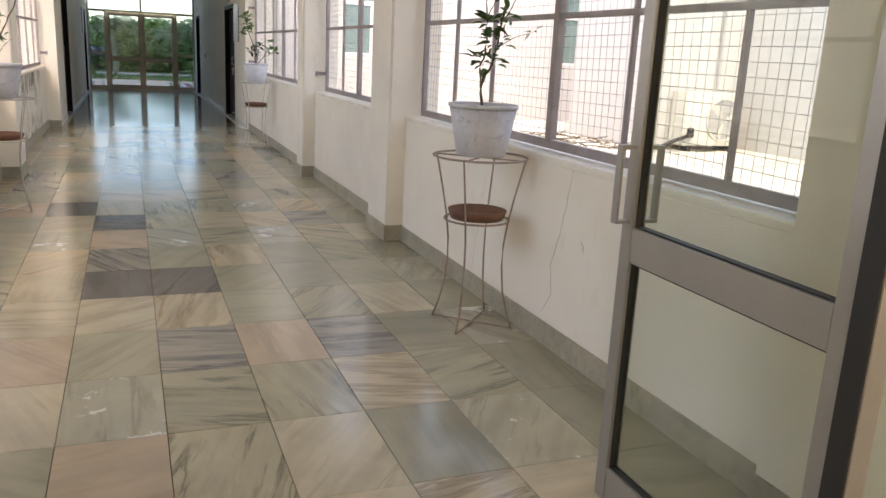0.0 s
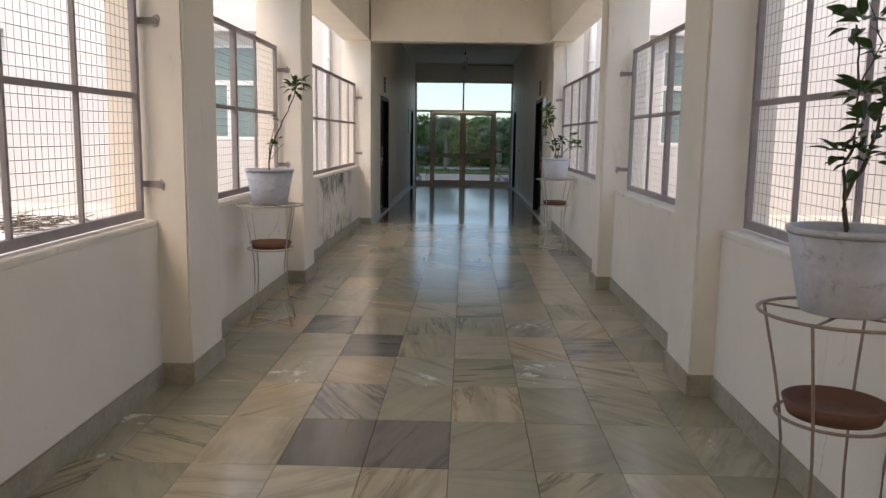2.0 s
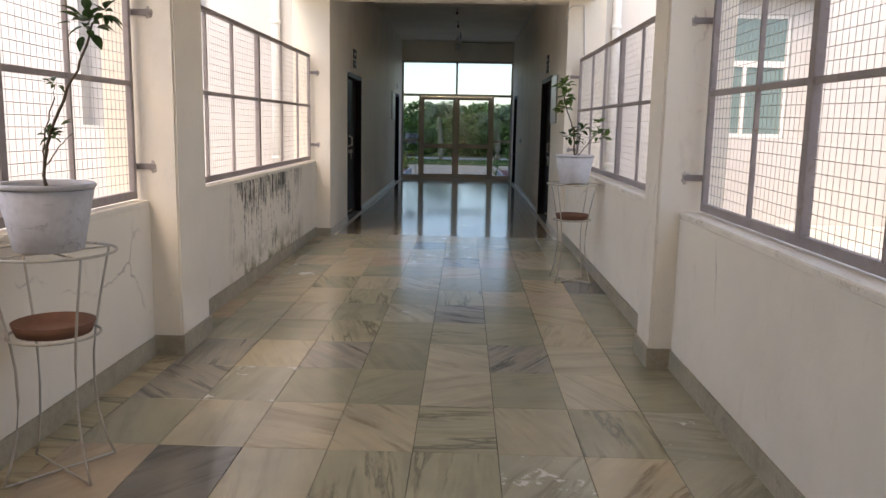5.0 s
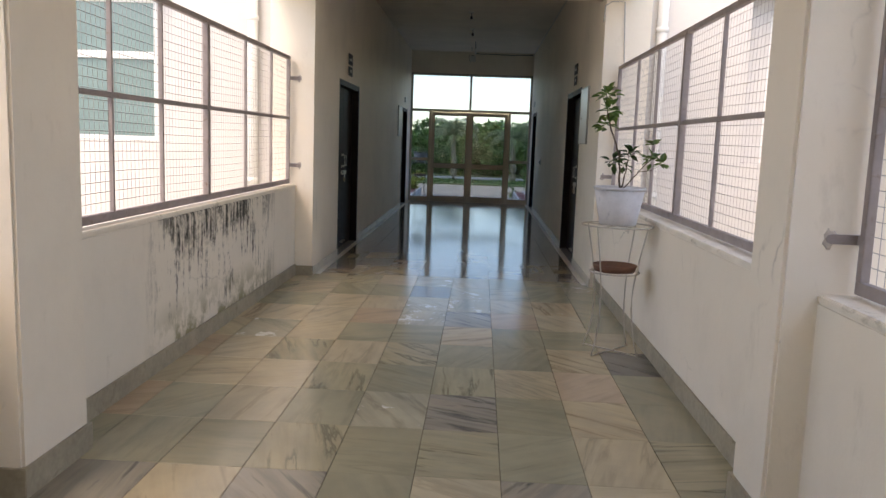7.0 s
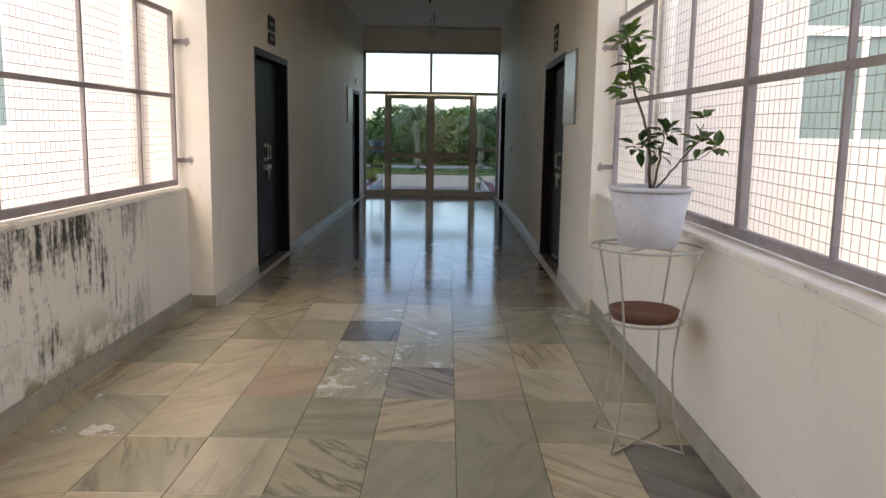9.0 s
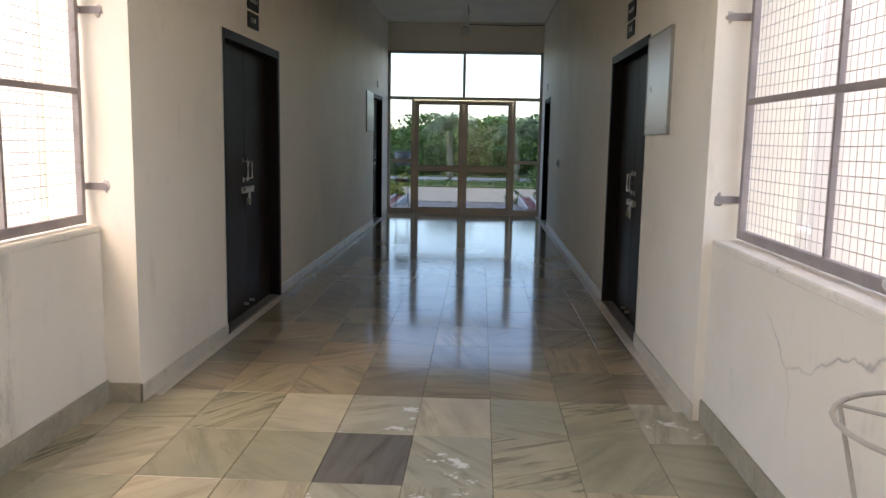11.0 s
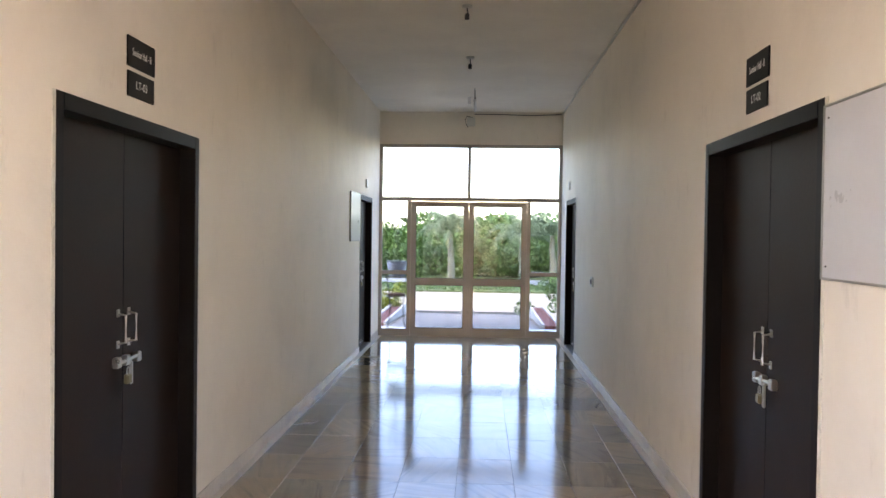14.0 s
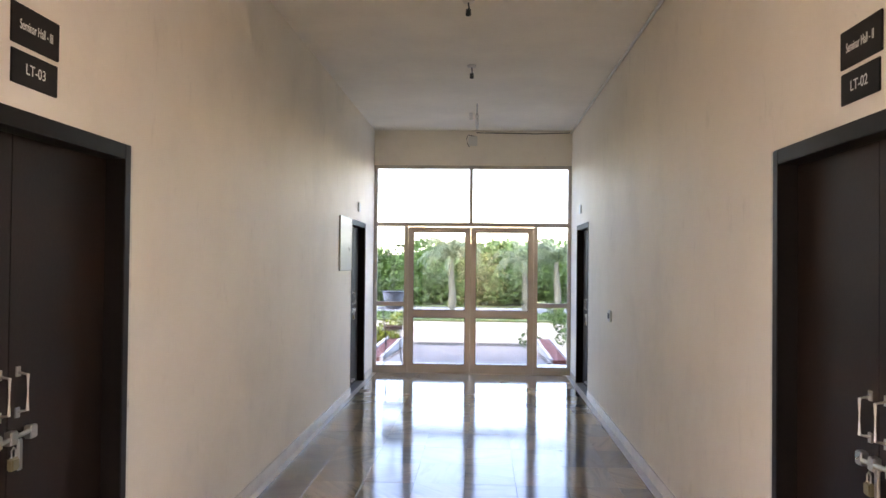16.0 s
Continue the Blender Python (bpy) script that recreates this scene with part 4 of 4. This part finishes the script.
def sign(face, x, yc, z0, z1, w, text, size, serif=False):
    m = pose(x, yc, (z0 + z1) / 2, 90, 0, 90 if face > 0 else -90)
    s = thing("door_sign", m, f"black sign board reading {text} above a door", "sign", "hall signs")
    h = (z1 - z0) / 2
    part("board", boxes((-w / 2, w / 2, -h, h, 0.001, 0.009)), M_SIGN, s, bevel=0.0015)
    cu = bpy.data.curves.new("lettering", "FONT")
    cu.body, cu.size, cu.align_x, cu.align_y, cu.extrude = text, size, "CENTER", "CENTER", 0.0004
    cu.materials.append(M_TEXT)
    ob = new("lettering", cu)
    ob.location = (0, 0, 0.0098)
    ob.parent = s
    if serif:
        ob.scale = (0.8, 1.25, 1)


sign(1, WL, 15.592, 2.315, 2.452, 0.292, "Seminar Hall - III", 0.038, True)
sign(1, WL, 15.590, 2.182, 2.296, 0.280, "LT-03", 0.052)
sign(-1, WR, 15.650, 2.292, 2.425, 0.290, "Seminar Hall - II", 0.038, True)
sign(-1, WR, 15.655, 2.165, 2.275, 0.270, "LT-02", 0.052)


def notice_board(face, x, y0, y1, z0, z1, label):
    b = thing("notice_board", pose(x, (y0 + y1) / 2, 0), label, "notice board", "hall boards")
    w = (y1 - y0) / 2
    a = (0.002, 0.016) if face > 0 else (-0.016, -0.002)
    part("panel", boxes((*a, -w, w, z0, z1)), M_BOARD, b, bevel=0.001)
    f = (0.0, 0.020) if face > 0 else (-0.020, 0.0)
    for nm, q in (("edge", (-w - 0.008, -w, z0 - 0.008, z1 + 0.008)), ("edge", (w, w + 0.008, z0 - 0.008, z1 + 0.008)), ("edge", (-w, w, z0 - 0.008, z0)), ("edge", (-w, w, z1, z1 + 0.008))):
        part(nm, boxes((*f, *q)), M_ALU, b)
    for yy in (-w + 0.03, w - 0.03):
        for zz in (z0 + 0.04, z1 - 0.04):
            s = 0.0165 if face > 0 else -0.0165
            part("screw", lathe(bmesh.new(), [(0.0, zz - 0.004), (0.005, zz), (0.0, zz + 0.004)], 8, (s, yy)), M_DARK, b)


notice_board(-1, WR, 14.28, 14.905, 1.445, 2.055, "pale blank notice board screwed beside a door")
notice_board(1, WL, 21.50, 22.26, 1.495, 2.09, "pale blank notice board beside a door")


def wall_box(x0, x1, y0, y1, z0, z1, label, name="switch_plate", dark=False):
    b = thing(name, Matrix.Identity(4), label, "switch", "wall plates")
    part("plate", boxes((x0, x1, y0, y1, z0, z1)), M_PLASTIC, b, bevel=0.003)
    if dark:
        xs = (x0 - 0.006, x0) if x0 > 0 else (x1, x1 + 0.006)
        part("socket", boxes((*xs, y0 + 0.03, y1 - 0.03, z0 + 0.03, z1 - 0.03)), M_DARK, b)


wall_box(WL, WL + 0.02, 22.78, 22.90, 2.22, 2.33, "small white plastic box on the hall wall")
wall_box(WR - 0.02, WR, 23.14, 23.26, 2.24, 2.35, "small white plastic box on the hall wall")
wall_box(WR - 0.02, WR, 20.73, 20.87, 1.03, 1.14, "white wall socket with dark face", "wall_socket", True)


# ---- hall ceiling fittings and wiring ----
def ceiling_hook(y, drop, label):
    h = thing("ceiling_hook", pose(0.27, y, CEIL), label, "ceiling hook", "ceiling hooks")
    part("rose", lathe(bmesh.new(), [(0.0, 0.0), (0.045, 0.0), (0.04, -0.02), (0.0, -0.022)], 20), M_PLASTIC, h, smooth=True)
    part("rod", tube(bmesh.new(), [(0, 0, -0.02), (0.005, 0, -drop)], 0.006, 8), M_DARK, h)
    part("holder", lathe(bmesh.new(), [(0.0, -drop - 0.05), (0.02, -drop - 0.045), (0.018, -drop), (0.0, -drop + 0.004)], 14), M_DARK, h, smooth=True)


ceiling_hook(16.4, 0.09, "bare lamp holder hanging from the ceiling")
ceiling_hook(18.6, 0.07, "bare lamp holder hanging from the ceiling")
ceiling_hook(20.5, 0.08, "bare lamp holder hanging from the ceiling")
tube_l = thing("tube_light", pose(0.31, 22.3, CEIL), "unlit tube light batten hanging from the ceiling", "tube light")
part("batten", boxes((-0.02, 0.02, -0.02, 0.75, -0.17, -0.14)), M_PLASTIC, tube_l, bevel=0.003)
part("hanger", tube(bmesh.new(), [(0, 0.05, 0), (0, 0.05, -0.14)], 0.006, 6), M_DARK, tube_l)
part("hanger", tube(bmesh.new(), [(0, 0.68, 0), (0, 0.68, -0.14)], 0.006, 6), M_DARK, tube_l)
part("tube", tube(bmesh.new(), [(0, 0.03, -0.19), (0, 0.70, -0.19)], 0.013, 10), M_TEXT, tube_l, smooth=True)
part("lamp_holder", boxes((-0.09, -0.05, -0.02, 0.03, -0.20, -0.12)), M_PLASTIC, tube_l, bevel=0.006)
mb = thing("junction_box", pose(0.24, YE - 0.02, 3.335), "white plastic junction box with a dark lead", "junction box")
part("box", boxes((-0.065, 0.065, -0.05, 0, -0.065, 0.065)), M_PLASTIC, mb, bevel=0.006)
part("lead", tube(bmesh.new(), [(0.05, -0.02, 0.065), (-0.07, -0.02, 0.085), (-0.09, -0.02, 0.03), (-0.08, -0.02, -0.03), (-0.05, -0.02, -0.08)], 0.005, 6), M_DARK, mb)
cd = thing("conduit", pose(WR - 0.018, 0, CEIL - 0.035), "pale plastic cable conduit under the ceiling", "conduit")
part("pipe", tube(bmesh.new(), [(0, Y1 + 0.3, 0), (0, 18, 0.006), (0, YE - 0.04, 0)], 0.012, 8), M_PLASTIC, cd)
part("cable", tube(bmesh.new(), [(0.0, YE - 0.045, 0), (-0.5, YE - 0.04, -0.015), (-0.9, YE - 0.04, -0.005), (-1.35, YE - 0.04, 0.0)], 0.006, 6), M_DARK, cd)

# loose wire at the head of the east portal corner
wz = thing("loose_wire", pose(0, 0, 0), "thin grey wire along the portal corner", "cable")
part("wire", tube(bmesh.new(), [(WR - 0.02, Y1 - 0.02, BEAM - 0.25), (WR - 0.01, Y1 - 0.02, BEAM - 0.10), (WR + 0.05, Y1 - 0.02, BEAM - 0.06), (1.83, Y1 - 0.02, BEAM - 0.06), (1.86, Y1 - 0.02, 2.2)], 0.006, 6), M_PIPE, wz)

# ---- courtyards outside the grills ----
structure("ground_courtyard_west", boxes((-14, -1.60, -4, 14.4, -0.3, 0.2)), M_GROUND, "stained cement courtyard floor", "ground")
structure("ground_courtyard_east", boxes((1.95, 14, -4, 14.4, -0.3, 0.2)), M_GROUND, "stained cement courtyard floor", "ground")
WY, WTOP = 14.05, 4.6


def outer_wall(side, wins):
    """The hall building's courtyard wall with recessed window bays; side -1 west, 1 east."""
    xin = -1.62 if side < 0 else 2.1
    xs = sorted(wins)
    a, b = (-14.0, xin) if side < 0 else (xin, 14.0)
    bs = []
    cur = a
    for w0, w1 in xs:
        bs.append((cur, w0 - 0.28, WY, WY + 0.55, -0.1, WTOP))
        bs.append((w0 - 0.28, w1 + 0.28, WY, WY + 0.55, 3.05, WTOP))
        bs.append((w0 - 0.28, w0, WY + 0.26, WY + 0.55, 1.30, 3.05))
        bs.append((w1, w1 + 0.28, WY + 0.26, WY + 0.55, 1.30, 3.05))
        bs.append((w0, w1, WY + 0.26, WY + 0.55, 2.86, 3.05))
        bs.append((w0 - 0.28, w1 + 0.28, WY + 0.0, WY + 0.55, -0.1, 1.30))
        cur = w1 + 0.28
    bs.append((cur, b, WY, WY + 0.55, -0.1, WTOP))
    structure("wall_courtyard_west" if side < 0 else "wall_courtyard_east", boxes(*bs), M_OUT, "whitewashed courtyard wall with window bays", "wall")
    for w0, w1 in xs:
        win = tagged(new("window_courtyard"), "white framed sliding window with teal glass", "window", kind="structure")
        win.location = (w0, WY + 0.26, 1.38)
        W, H = w1 - w0, 1.48
        y = 0.07
        for nm, q in (("frame", (0, 0.05, y - 0.03, y + 0.03, -0.08, H)), ("frame", (W - 0.05, W, y - 0.03, y + 0.03, -0.08, H)), ("frame", (0.05, W - 0.05, y - 0.03, y + 0.03, -0.08, -0.03)),
                      ("frame", (0.05, W - 0.05, y - 0.03, y + 0.03, H - 0.05, H)), ("transom", (0.05, W - 0.05, y - 0.035, y + 0.035, 0.82, 0.90)), ("sash_bar", (W / 2 - 0.03, W / 2 + 0.03, y - 0.028, y + 0.028, -0.03, 0.82))):
            part(nm, boxes(q), M_UPVC, win, bevel=0.003)
        for q in ((0.05, W / 2 - 0.03, -0.03, 0.82), (W / 2 + 0.03, W - 0.05, -0.03, 0.82), (0.05, W - 0.05, 0.90, H - 0.05)):
            part("pane", boxes((q[0], q[1], y - 0.006, y + 0.006, q[2], q[3])), M_TEAL, win, "teal reflective glass")


outer_wall(-1, [(-4.22, -3.12), (-8.65, -7.55)])
outer_wall(1, [(3.52, 4.62), (8.05, 9.12)])
structure("wall_far_west", boxes((-14.3, -14, -4, 14.6, -0.1, WTOP)), M_OUT, "whitewashed far courtyard wall", "wall")
structure("wall_far_east", boxes((14, 14.3, -4, 14.6, -0.1, WTOP)), M_OUT, "whitewashed far courtyard wall", "wall")
structure("wall_near_west", boxes((-14, -1.62, 0.3, 0.6, -0.1, WTOP)), M_OUT, "whitewashed wall of the near building", "wall")
structure("wall_near_east", boxes((2.1, 14, 0.3, 0.6, -0.1, WTOP)), M_OUT, "whitewashed wall of the near building", "wall")
structure("wall_stair_block", boxes((6.75, 14, 9.45, 11.5, 0.1, WTOP), (8.55, 14, 7.6, 9.45, 0.1, WTOP)), M_OUT, "whitewashed stair block in the courtyard", "wall")
for sx, xx in ((-1, -1.95), (1, 2.32)):
    dp = thing("drain_pipe", pose(xx, WY - 0.07, 0), "white rainwater pipe on the courtyard wall", "drain pipe", "drain pipes")
    part("pipe", tube(bmesh.new(), [(0, 0, 0.2), (0, 0, 2.5), (0, 0, 4.5)], 0.055, 14), M_UPVC, dp, smooth=True)
    for zz in (0.9, 1.6, 2.6, 3.6):
        part("collar", lathe(bmesh.new(), [(0.056, zz), (0.066, zz + 0.005), (0.066, zz + 0.05), (0.056, zz + 0.055)], 16), M_UPVC, dp, smooth=True)


def air_conditioner(m):
    a = thing("air_conditioner", m, "ivory outdoor air conditioner unit with a round fan", "air conditioner")
    part("body", boxes((0, 1.0, 0, 0.34, 0.08, 0.84)), M_ACW, a, bevel=0.015)
    bm = lathe(bmesh.new(), [(0.29, 0.0), (0.31, 0.0), (0.31, 0.03), (0.29, 0.03), (0.29, 0.0)], 36)
    back = lathe(bmesh.new(), [(0.0, 0.004), (0.29, 0.004), (0.29, 0.006), (0.0, 0.006)], 36)
    for b in (bm, back):
        for v in b.verts:
            v.co = Vector((0.68 + v.co.x, -v.co.z, 0.46 + v.co.y))
    part("fan_ring", bm, M_ACW, a, smooth=True)
    part("fan_recess", back, M_PIPE, a, "grey fan recess")
    for k in range(3):
        bl = bmesh.new()
        an = k * 2.094 + 0.4
        pts = [(0.05, -0.3), (0.26, -0.42), (0.28, 0.05), (0.06, 0.3)]
        lo = [bl.verts.new((0.68 + r * math.cos(an + q), -0.012 - 0.012 * (q < 0), 0.46 + r * math.sin(an + q))) for r, q in pts]
        hi = [bl.verts.new(v.co + Vector((0, -0.004, 0))) for v in lo]
        bl.faces.new(lo)
        bl.faces.new(hi[::-1])
        for i in range(4):
            bl.faces.new((lo[i], hi[i], hi[(i + 1) % 4], lo[(i + 1) % 4]))
        part("fan_blade", bl, M_ACW, a)
    for r in (0.1, 0.17, 0.24):
        part("guard_ring", tube(bmesh.new(), [(0.68 + r * math.cos(q * 0.2618), -0.034, 0.46 + r * math.sin(q * 0.2618)) for q in range(24)], 0.003, 5, True), M_WIRE, a)
    part("foot", boxes((0.08, 0.16, 0.0, 0.34, 0, 0.08)), M_DARK, a)
    part("foot", boxes((0.84, 0.92, 0.0, 0.34, 0, 0.08)), M_DARK, a)
    part("valve_cover", boxes((0.06, 0.16, -0.05, 0, 0.2, 0.34)), M_DARK, a, bevel=0.01)
    part("hose", tube(bmesh.new(), [(0.1, -0.04, 0.24), (-0.2, -0.08, 0.16), (-0.42, -0.04, 0.06), (-0.45, 0.2, 0.03)], 0.03, 8), M_DARK, a, "black lagged hose", smooth=True)


air_conditioner(pose(7.22, 9.08, 0.2))
pp = thing("wall_pipe", pose(8.0, 9.40, 0), "thin grey pipe up the courtyard wall", "pipe")
part("pipe", tube(bmesh.new(), [(0, 0, 1.1), (0, 0, 4.4)], 0.025, 8), M_PIPE, pp)
rb = random.Random(8)
for side in (-1, 1):
    bm = bmesh.new()
    for k in range(240):
        x = side * rb.uniform(4.6, 7.2) + (0.3 if side > 0 else 0)
        y = rb.uniform(9.6, 11.5) if side < 0 else rb.uniform(8.9, 11.2) - 0.0 * x
        if side > 0 and x > 6.6 and y > 9.3:
            continue
        a = rb.uniform(0, 3.14)
        l = rb.uniform(0.15, 0.5)
        z = 0.204 + rb.uniform(0, 0.06)
        tube(bm, [(x, y, z), (x + l * math.cos(a), y + l * math.sin(a), z + 0.01)], 0.006, 4)
    dbr = tagged(part("dry_twigs", bm, M_BARK), "litter of dry twigs on the courtyard floor", "twigs", kind="stuff")

structure("ground_south", boxes((-60, 60, -80, -4.2, -0.5, -0.05)), M_GROUND, "cement forecourt behind the lobby", "ground")

# ---- outside the entrance ----
structure("ground", boxes((-300, 300, YE + 0.25, 700, -0.9, -0.36)), M_EARTH, "sandy bare earth in front of the hall", "ground")
structure("pavement", boxes((-1.55, 1.95, YE + 0.06, 25.6, -0.36, -0.012)), M_GROUND, "cement landing before the entrance", "pavement")
rp = bmesh.new()
pv = [rp.verts.new(p) for p in ((-1.25, 25.6, -0.03), (1.55, 25.6, -0.03), (1.75, 32.2, -0.36), (-1.35, 32.2, -0.36), (-1.2, 25.6, -0.5), (1.55, 25.6, -0.5), (1.75, 32.2, -0.5), (-1.35, 32.2, -0.5))]
for f in ((0, 1, 2, 3), (4, 7, 6, 5), (0, 4, 5, 1), (1, 5, 6, 2), (2, 6, 7, 3), (3, 7, 4, 0)):
    rp.faces.new([pv[i] for i in f])
ramp_ob = structure("pavement_ramp", rp, M_GROUT, "ramp of grey interlocking pavers", "pavement")
structure("road", boxes((-300, 300, 42.6, 46.5, -0.5, -0.33)), M_ROAD, "pale cement road", "road")
structure("ground_grass", boxes((-60, 60, 38.9, 42.6, -0.5, -0.30)), M_GRASS, "mown grass strip along the road", "ground")
structure("ground_field", boxes((-80, 80, 47.0, 400, -0.5, -0.31)), M_GRASS, "rough green field behind the road", "ground")
for xk, lab in ((-1.36, "w"), (1.62, "e")):
    bm = boxes((xk - 0.07, xk - 0.02, 26.4, 30.2, -0.4, -0.02), (xk + 0.22, xk + 0.29, 26.4, 30.2, -0.4, -0.02)) if lab == "e" else boxes((xk + 0.02, xk + 0.07, 26.4, 30.2, -0.4, -0.02), (xk - 0.29, xk - 0.22, 26.4, 30.2, -0.4, -0.02))
    structure("kerb", bm, M_KERB, "white painted kerb edging a red strip", "kerb")
    q = (xk - 0.02, xk + 0.22) if lab == "e" else (xk - 0.22, xk + 0.02)
    structure("pavement_red", boxes((*q, 26.45, 30.15, -0.4, -0.05)), M_PAVERRED, "red paved strip beside the ramp", "pavement")


def scatter(name, centers, n, size, material, label, category, seed, flat=0.6):
    """Foliage: many small bent leaves spread through clumps (centre, radii)."""
    r = np.random.RandomState(seed)
    C = np.array([c for c, _ in centers])
    R = np.array([q for _, q in centers])
    idx = r.randint(0, len(C), n)
    d = r.normal(size=(n, 3))
    d /= np.linalg.norm(d, axis=1)[:, None]
    p = C[idx] + d * R[idx] * (r.uniform(0.35, 1.0, (n, 1)) ** 0.5)
    u = r.normal(size=(n, 3))
    u /= np.linalg.norm(u, axis=1)[:, None]
    w = np.cross(u, r.normal(size=(n, 3)))
    w /= np.linalg.norm(w, axis=1)[:, None]
    s = size * r.uniform(0.6, 1.4, (n, 1))
    nn = np.cross(u, w)
    v = np.stack([p - u * s, p - w * s * 0.4 + nn * s * 0.1, p + u * s, p + w * s * 0.4 + nn * s * 0.1], 1).reshape(-1, 3)
    f = np.arange(n * 4).reshape(-1, 4)
    me = bpy.data.meshes.new(name)
    me.from_pydata(v.tolist(), [], f.tolist())
    me.materials.append(material)
    return tagged(new(name, me), label, category, kind="stuff")


rh = random.Random(21)
hedge = [((rh.uniform(-16, 16), rh.uniform(47.4, 49.0), rh.uniform(0.0, 0.8)), (rh.uniform(0.5, 1.0), 0.7, rh.uniform(0.4, 0.8))) for k in range(150)]
scatter("hedge", hedge, 70000, 0.11, M_HEDGE, "dense row of dark green bushes beyond the road", "hedge", 3)
back = [((rh.uniform(-26, 26), rh.uniform(53, 60), rh.uniform(0.8, 2.2)), (rh.uniform(0.9, 2.0), 1.2, rh.uniform(0.5, 0.9))) for k in range(240)]
scatter("far_trees", back, 90000, 0.18, M_FAR, "light green far thicket under the sky", "trees", 4)
rg = np.random.RandomState(6)
scatter("grass", [((x, y, -0.28), (0.9, 0.5, 0.05)) for x in np.arange(-9, 9, 0.9) for y in np.arange(39.3, 42.5, 0.7)], 9000, 0.05, M_HEDGE, "short grass tufts on the verge", "grass", 6)


def bush(x, y, z, r, n, material, label, seed):
    q = random.Random(seed)
    b = thing("bush", pose(x, y, z), label, "bush")
    bm = bmesh.new()
    for k in range(7):
        a = q.uniform(0, 6.28)
        tube(bm, [(0, 0, 0), (0.3 * r * math.cos(a), 0.3 * r * math.sin(a), 0.5 * r), (0.7 * r * math.cos(a), 0.7 * r * math.sin(a), q.uniform(0.9, 1.4) * r)], 0.012, 5, r_end=0.004)
    part("stems", bm, M_BARK, b)
    cl = [((q.gauss(0, 0.45) * r, q.gauss(0, 0.45) * r, r * q.uniform(0.35, 1.35)), (0.35 * r, 0.35 * r, 0.3 * r)) for k in range(16)]
    cr = scatter("crown", cl, n, 0.045, material, label, "bush", seed)
    cr.parent = b
    del cr["category"]


bush(2.35, 29.6, -0.36, 0.72, 2600, M_HEDGE, "leafy green bush beside the entrance ramp", 31)
bush(2.7, 28.3, -0.36, 0.6, 2000, M_HEDGE, "leafy green bush beside the entrance ramp", 32)
bush(-1.95, 30.2, -0.36, 0.62, 2000, M_YELLOW, "yellow-green ornamental shrub beside the ramp", 33)
bush(-2.5, 28.8, -0.36, 0.6, 1800, M_HEDGE, "leafy green bush beside the entrance ramp", 34)


def palm(x, y, h, n, length, seed, label):
    q = random.Random(seed)
    p = thing("palm_tree", pose(x, y, -0.33), label, "palm tree", "small palms")
    bm = bmesh.new()
    pts = [(0.03 * math.sin(i * 0.7), 0, h * i / 8) for i in range(9)]
    tube(bm, pts, 0.16, 12, r_end=0.085)
    part("trunk", bm, M_TRUNK, p, "pale ringed trunk", smooth=True)
    V, F = [], []
    for k in range(n):
        a = 2 * math.pi * k / n + q.uniform(-0.25, 0.25)
        el = q.uniform(0.25, 1.25)
        L = length * q.uniform(0.8, 1.1)
        pos = Vector((0, 0, h))
        prev = None
        for i in range(15):
            u = i / 14
            e = el - 1.9 * u * u
            d = Vector((math.cos(a) * math.cos(e), math.sin(a) * math.cos(e), math.sin(e)))
            nxt = pos + d * (L / 14)
            side = d.cross(Vector((0, 0, 1))).normalized()
            for s in (-1, 1):
                if i < 2:
                    continue
                for kk in range(2):
                    b0 = pos.lerp(nxt, kk * 0.5)
                    tip = b0 + side * s * (0.34 * math.sin(math.pi * (0.12 + 0.8 * u))) + d * 0.16 + Vector((0, 0, -0.10 - 0.12 * q.random()))
                    m0 = len(V)
                    V += [tuple(b0), tuple(b0 + d * 0.035), tuple(tip)]
                    F.append((m0, m0 + 1, m0 + 2))
            m0 = len(V)
            rr = 0.016 * (1 - u * 0.8)
            V += [tuple(pos - side * rr), tuple(pos + side * rr), tuple(nxt + side * rr * 0.9), tuple(nxt - side * rr * 0.9)]
            F.append((m0, m0 + 1, m0 + 2, m0 + 3))
            pos = nxt
    me = bpy.data.meshes.new("crown")
    me.from_pydata(V, [], F)
    me.materials.append(M_PALM)
    ob = new("crown", me)
    ob.parent = p


palm(-0.72, 42.3, 2.05, 26, 1.45, 41, "small palm with a pale trunk by the road")
palm(2.05, 43.0, 1.9, 26, 1.5, 42, "small palm with drooping fronds by the road")
palm(3.2, 42.6, 1.95, 26, 1.5, 43, "small palm with drooping fronds by the road")
palm(-6.4, 42.6, 1.6, 22, 1.5, 44, "small palm with drooping fronds by the road")
palm(7.2, 42.6, 1.6, 22, 1.5, 45, "small palm with drooping fronds by the road")


def lay_pavers():
    """Ramp pavers in rows across the ramp."""
    rng = random.Random(9)
    bm = boxes((-0.1, 0.1, -0.098, 0.098, 0.0, 0.03))
    bmesh.ops.recalc_face_normals(bm, faces=bm.faces[:])
    me = mesh_of("paver", bm, M_PAVER)
    sl = -0.33 / 6.6
    k = 0
    for r in range(31):
        y = 25.72 + r * 0.21
        for c in range(14):
            x = -1.13 + c * 0.205 + (0.1 if r % 2 else 0)
            if x > 1.5 or k >= 300:
                continue
            ob = new("paver", me)
            ob.matrix_basis = pose(x, y, -0.03 + sl * (y - 25.6) - 0.012 + rng.uniform(0, 0.004), math.degrees(math.atan(sl)))
            ob.parent = ramp_ob
            k += 1


lay_floor()
lay_pavers()
